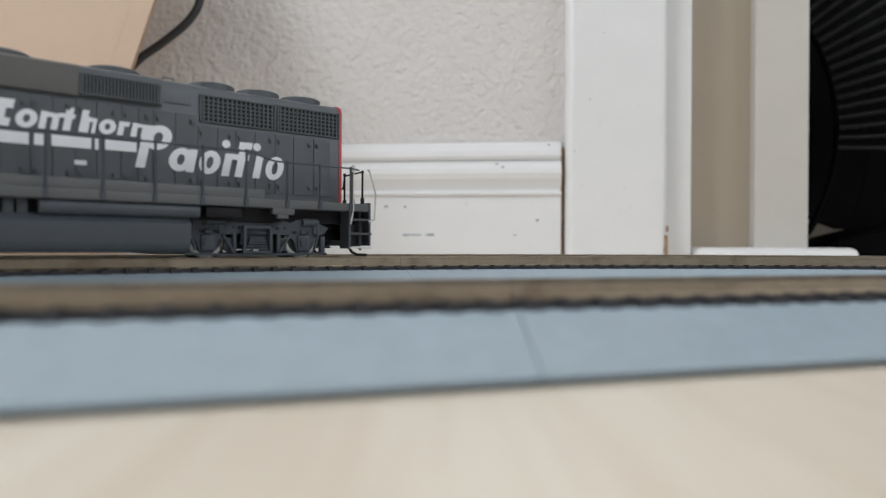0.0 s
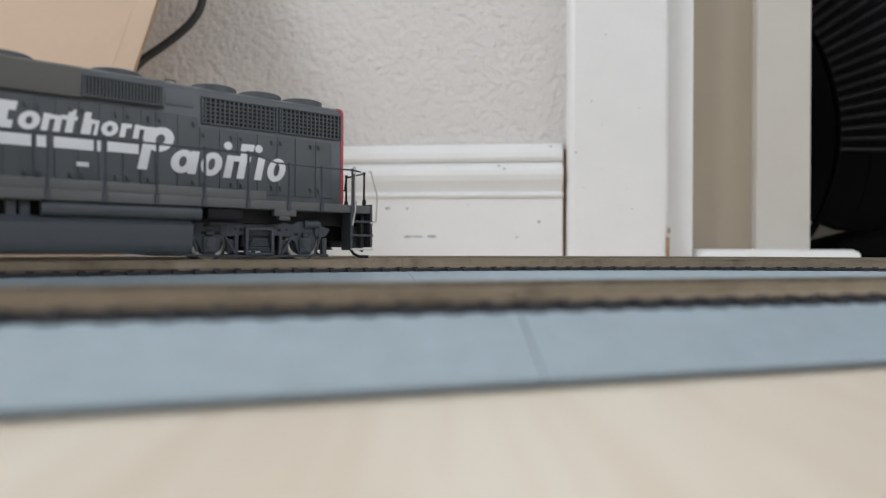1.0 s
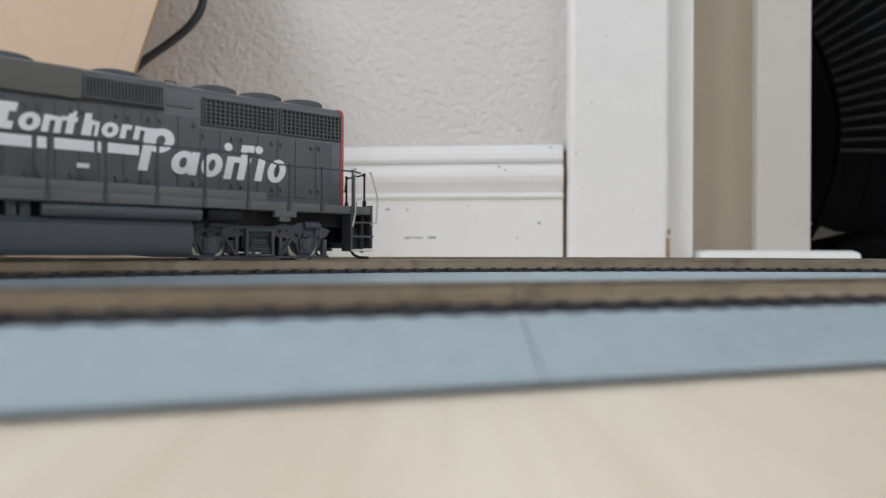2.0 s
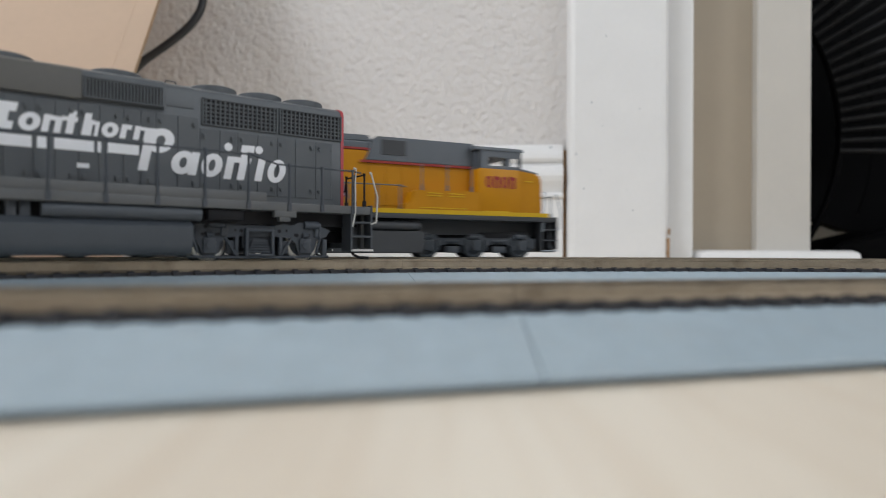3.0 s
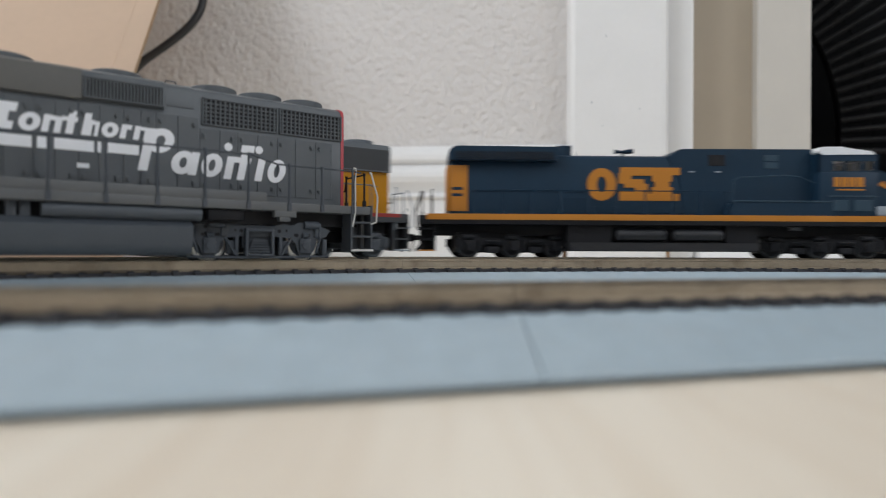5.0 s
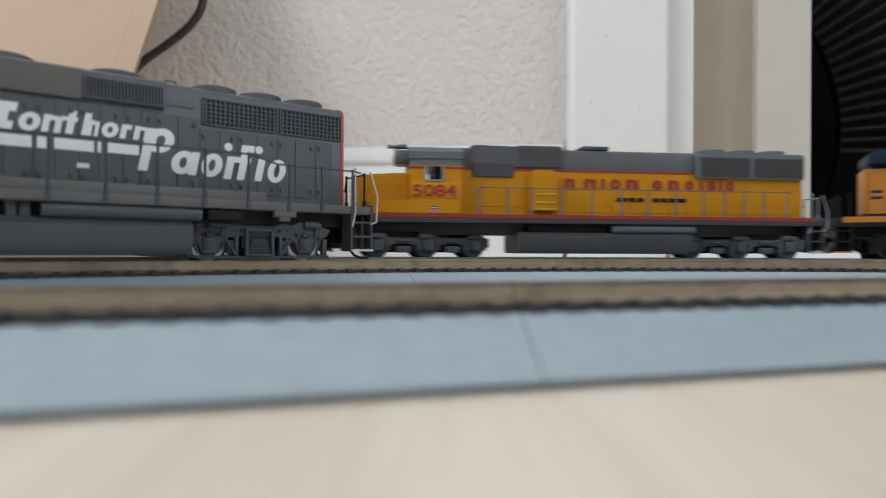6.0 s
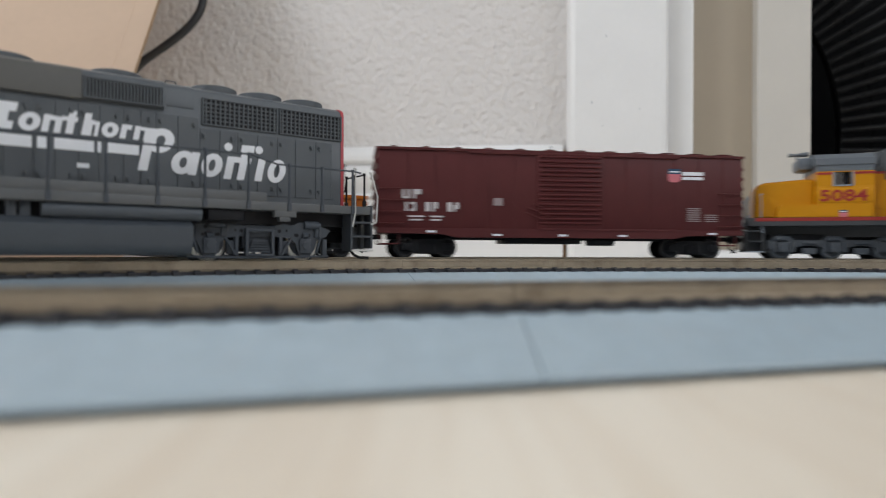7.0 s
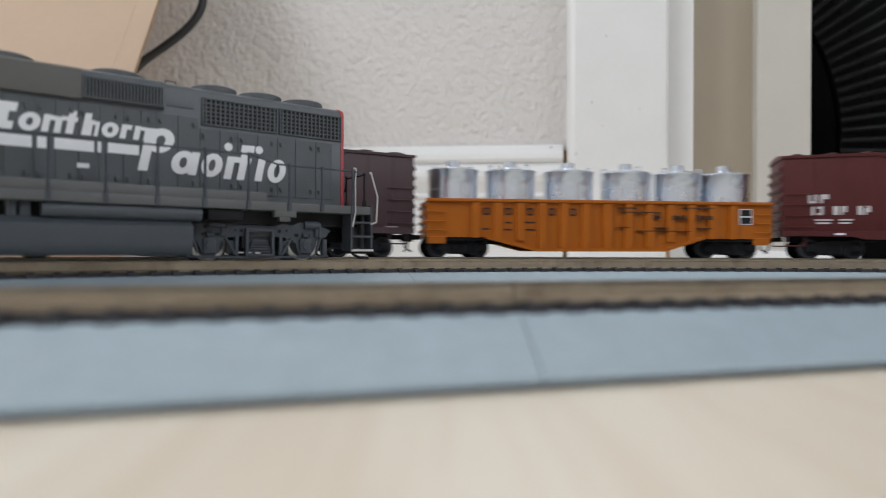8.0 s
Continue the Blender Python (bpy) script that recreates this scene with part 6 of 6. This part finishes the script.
def build_gondola():
    mid = -1039.0
    th = tagged(empty("gondola_car"), "orange model gondola car with ribbed fish-belly sides", "model gondola", group="running train")
    for sy in (-1, 1):
        bm = bmesh.new()
        prism(bm, [(-86.6, 9.8), (-86.6, 27.4), (90, 27.4), (90, 9.8), (52, 9.8), (33, 3.8), (-33, 3.6), (-56.6, 9.8)], *sorted((sy * 15.8, sy * 16.8)))
        side = part("side_wall", bm, M_ORANGE, th, smooth=False)
        bm = bmesh.new()
        box(bm, -87, 90.4, *sorted((sy * 15.4, sy * 18.5)), 26.8, 28.4, 0.3)
        part("top_rail", bm, M_ORANGE, side)
        bm = bmesh.new()
        prism(bm, [(-58, 9.2), (-58, 10.4), (-56, 10.4), (-33, 4.6), (33, 4.8), (51, 10.6), (53, 10.6), (53, 9.4), (33, 3.2), (-33, 3.0)], *sorted((sy * 16.6, sy * 18.2)))
        part("bottom_rail", bm, M_ORANGE, side, smooth=False)
        for i in range(13):
            x = -63 + i * 10.96
            zb = 9.8 if not -55 < x < 50 else (5.0 if -33 < x < 33 else 8.4)
            bm = bmesh.new()
            long = [(x - 1.9, zb), (x - 0.9, zb - 0.2), (x + 0.9, zb - 0.2), (x + 1.9, zb), (x + 1.9, 26.6), (x - 1.9, 26.6)]
            prism(bm, long, *sorted((sy * 16.7, sy * 18.3)))
            part("side_post", bm, M_ORANGE, side, smooth=False)
        for x0, x1 in ((-85.6, -77.6), (81, 89)):
            for z in (13, 17.5, 22):
                bm = bmesh.new()
                wire(bm, [(x0, sy * 16.7, z), (x0, sy * 17.8, z), (x1, sy * 17.8, z), (x1, sy * 16.7, z)], 0.28)
                part("grab_iron", bm, M_ORANGE, side, smooth=False)
            bm = bmesh.new()
            box(bm, x0 - 0.6, x0 + 8, *sorted((sy * 15.6, sy * 17.2)), 6.6, 10.2, 0.3)
            part("corner_step", bm, M_ORANGE, side, smooth=False)
    for sx in (-1, 1):
        bm = bmesh.new()
        e = 89 if sx > 0 else 85.6
        box(bm, min(sx * e, sx * (e + 1.2)), max(sx * e, sx * (e + 1.2)), -16, 16, 10, 27.6)
        for z in (13, 17, 21, 25):
            box(bm, min(sx * (e + 1), sx * (e + 2.6)), max(sx * (e + 1), sx * (e + 2.6)), -15.6, 15.6, z - 0.8, z + 0.8, 0.3)
        part("end_wall", bm, M_ORANGE, th, smooth=False)
    bm = bmesh.new()
    box(bm, -85.6, 89, -15.8, 15.8, 8.4, 9.8)
    box(bm, -86, 86, -4, 4, 6.6, 8.6)
    part("floor_plate", bm, M_BLACK, th, smooth=False)
    bm = bmesh.new()
    for x in (-57.6, -46.8, -36.0, -25.0, -14.4):
        for a, b, z0, z1 in ((-1.7, -0.7, 20.6, 24.2), (0.6, 1.6, 20.6, 24.2), (-1.7, 1.4, 20.6, 21.4), (-1.7, 1.4, 23.4, 24.2)):
            box(bm, x + a, x + b, -17.0, -16.7, z0, z1)
    for a, b, z in ((-60, -56, 13.4), (-48.4, -45.6, 16.6), (-49, -45, 13.2), (-39, -33.4, 16.8), (-38.4, -33.6, 13.2)):
        box(bm, a, b, -17.0, -16.7, z, z + 0.8)
    tagged(part("name_marking", bm, M_INK, th, "dark lettering drawn as bars", False), kind="stuff")
    bm = bmesh.new()
    for a, b, z0, z1 in ((8, 18, 24.4, 25.0), (10, 30, 22.4, 22.9), (42, 58, 24.8, 25.3), (26.0, 27.2, 18.8, 21.6), (28.4, 30, 19.4, 21.2), (36, 37.4, 18.8, 21.2), (38.6, 40, 18.8, 21.2), (41.4, 43.4, 19.2, 21.4), (49, 50.4, 18.8, 21.8), (52, 53.4, 19.0, 21.4), (55, 57.4, 19.2, 21.2), (26, 34, 14.8, 15.3), (18, 46, 13.2, 13.6), (49, 57, 14.6, 15.1), (8, 14, 14.8, 15.3)):
        box(bm, a, b, -18.4, -16.7, z0, z1)
    tagged(part("script_marking", bm, M_INK, th, "dark script drawn as slanted bars", False), kind="stuff")
    bm = bmesh.new()
    box(bm, 72.4, 79.4, -17.0, -16.7, 17.0, 25.0, 0.1)
    p = part("placard", bm, M_WHITE, th, "small black and white placard", False)
    for z0, z1 in ((17.5, 20.6), (21.4, 24.5)):
        bm = bmesh.new()
        box(bm, 73.1, 78.7, -17.2, -16.95, z0, z1)
        part("placard_panel", bm, M_BLACK, p, "black panel of the placard", False)
    coupler(th, 88, 1)
    coupler(th, -88, -1)
    tc = 143
    y = truck_yaw(tc, R_OUT)
    freight_truck(th, tc / 2, -y, W_CAR)
    freight_truck(th, -tc / 2, y, W_CAR)
    MOVING.append((th, mid * MM, tc * MM))
    shell, eyes = build_tank_load()
    for i, x in enumerate((-72, -42.4, -11.8, 19, 47.4, 73)):
        t = tagged(empty("metal_canister"), "shiny aluminium canister standing in the orange gondola", "canister", group="canisters in the gondola")
        s = new("shell", shell)
        s.parent = t
        e = new("lifting_eyes", eyes)
        e.parent = t
        e["label"] = "small metal lifting eyes"
        RIDING.append((t, mid * MM, tc * MM, pose(x * MM, 0, 9.8 * MM, 0, 0, i * 47)))


M_DUSTY = mat("dusty_lettering", (0.62, 0.59, 0.59), 0.5, scale=300, vary=0.1)
M_MUTED = mat("faded_lettering", (0.34, 0.27, 0.27), 0.5, scale=90, vary=0.06)

build_flag_engine()
build_blue_engine()
build_old_engine()
build_boxcar(-843.5, M_MAROON, "maroon model boxcar with ribbed door and white markings", True)
build_gondola()
build_boxcar(-1231.5, M_MAROON2, "dark brown model boxcar at the end of the train", False, 49.6)


# ---------------------------------------------------------------- black fan beyond the doorway
def build_fan():
    th = tagged(empty("floor_fan"), "black floor fan with ribbed round grille in the doorway", "fan")
    c = Vector((0.284, 0.88, 0.180))
    r0 = 0.258
    th.location = c

    def at(r, a, y):
        return (1000 * r * math.cos(a), y, 1000 * r * math.sin(a))
    bm = bmesh.new()
    n = 40
    pts = [at(r0 + 0.005, radians(-44 + 86 * i / n), 0) for i in range(n + 1)]
    wire(bm, pts, 5.0, 10)
    part("rim", bm, M_FAN, th, "rounded black inner rim")
    for i in range(21):
        a = radians(-5.5 + i * 3.0)
        bm = bmesh.new()
        wire(bm, [at(r0 + 0.004, a, -4), at(r0 + 0.06, a + 0.012, -14), at(r0 + 0.14, a + 0.02, -8), at(r0 + 0.24, a + 0.02, 16)], 3.0, 8)
        part("grille_rib", bm, M_FAN_RIB, th)
    for rr in (0.045, 0.12):
        bm = bmesh.new()
        wire(bm, [at(r0 + rr, radians(-22 + 75 * i / n), -10) for i in range(n + 1)], 1.5, 6)
        part("grille_ring", bm, M_FAN, th)
    bm = bmesh.new()
    cyl(bm, (90, 60, 60), (90, 25, 60), 212, 48)
    part("motor_housing", bm, M_FAN, th, "round black motor housing")
    bm = bmesh.new()
    prism(bm, [(150, -80), (227, -108), (301, -134), (560, -150), (560, 420), (60, 420), (60, -60)], 40, 70)
    part("back_shroud", bm, M_FAN, th, "black back shroud")
    bm = bmesh.new()
    prism(bm, [(215, -179), (420, -179), (420, -120), (305, -136), (239, -152)], -40, 60)
    bmesh.ops.bevel(bm, geom=bm.edges[:], offset=4 * MM, segments=2, affect="EDGES")
    part("foot", bm, M_FAN, th, "black sloping fan foot")


build_fan()


# ---------------------------------------------------------------- marks on the paintwork
def build_scuffs():
    rnd = random.Random(4)
    bm = bmesh.new()
    spots = [(-0.062, 0.0620, 2.2, 1.0), (-0.040, 0.0615, 1.3, 0.8), (-0.0395, 0.0300, 3.6, 0.8), (-0.010, 0.0300, 3.2, 0.9), (-0.024, 0.030, 5, 0.5), (0.0700, 0.1045, 1.3, 0.9), (0.1085, 0.0470, 1.4, 1.4), (0.0640, 0.1085, 1.5, 0.5), (0.084, 0.030, 2, 0.5), (-0.033, 0.0302, 7, 0.4), (-0.012, 0.0303, 4, 0.9), (0.030, 0.0655, 1.2, 0.3), (0.085, 0.1225, 2.4, 0.3), (0.121, 0.130, 1.6, 0.5),
             (0.1475, 0.122, 0.9, 1.1), (0.1560, 0.084, 0.6, 1.0), (0.1740, 0.104, 0.7, 0.5), (0.1755, 0.152, 0.7, 0.5), (0.1790, 0.250, 1.0, 0.8), (0.2080, 0.060, 0.7, 0.6), (0.2150, 0.170, 0.6, 0.6), (0.1640, 0.178, 0.9, 1.4), (0.2020, 0.082, 1.0, 0.3)]
    for u, z, w, h in spots:
        for k in range(5):
            du, dz = rnd.uniform(-w, w) * 0.5 * MM, rnd.uniform(-h, h) * 0.4 * MM
            s = rnd.uniform(0.35, 0.8) * (0.55 if u > 0.14 else 1.0)
            out = 0.0180 if u > 0.14 else (0.0131 if z < 0.073 else (0.0172 if z < 0.110 else 0.0124))
            g = bmesh.new()
            bmesh.ops.create_icosphere(g, subdivisions=1, radius=1)
            for v in g.verts:
                v.co = wall_point(u + du + v.co.x * w * MM * s * 1.5, out + v.co.y * 0.0003, z + dz + v.co.z * h * MM * s * 1.7)
            me = bpy.data.meshes.new("t")
            g.to_mesh(me)
            g.free()
            bm.from_mesh(me)
            bpy.data.meshes.remove(me)
    tagged(new("scuff_marks", to_mesh("scuff_marks", bm, M_SCUFF)), "small dark and bluish scuffs on white paint", "scuff", kind="stuff")


M_SCUFF = mat("scuff", (0.20, 0.24, 0.28), 0.7, scale=300, vary=0.4)
build_scuffs()


# ---------------------------------------------------------------- movement
def motions():
    for th, off, tc in MOVING:
        walk(th, [(i * 0.2, chord_pose(R_OUT, off + train_s(i * 0.2), tc)) for i in range(41)])
    for th, off, tc, local in RIDING:
        walk(th, [(i * 0.2, chord_pose(R_OUT, off + train_s(i * 0.2), tc) @ local) for i in range(41)])
    start = train_s(0.0)
    for w, x, r in SPINNING:
        walk(w, [(i / 30, pose(x, 0, r, 0, math.degrees((train_s(i / 30) - start) / r) % 360, 0)) for i in range(241)])


motions()
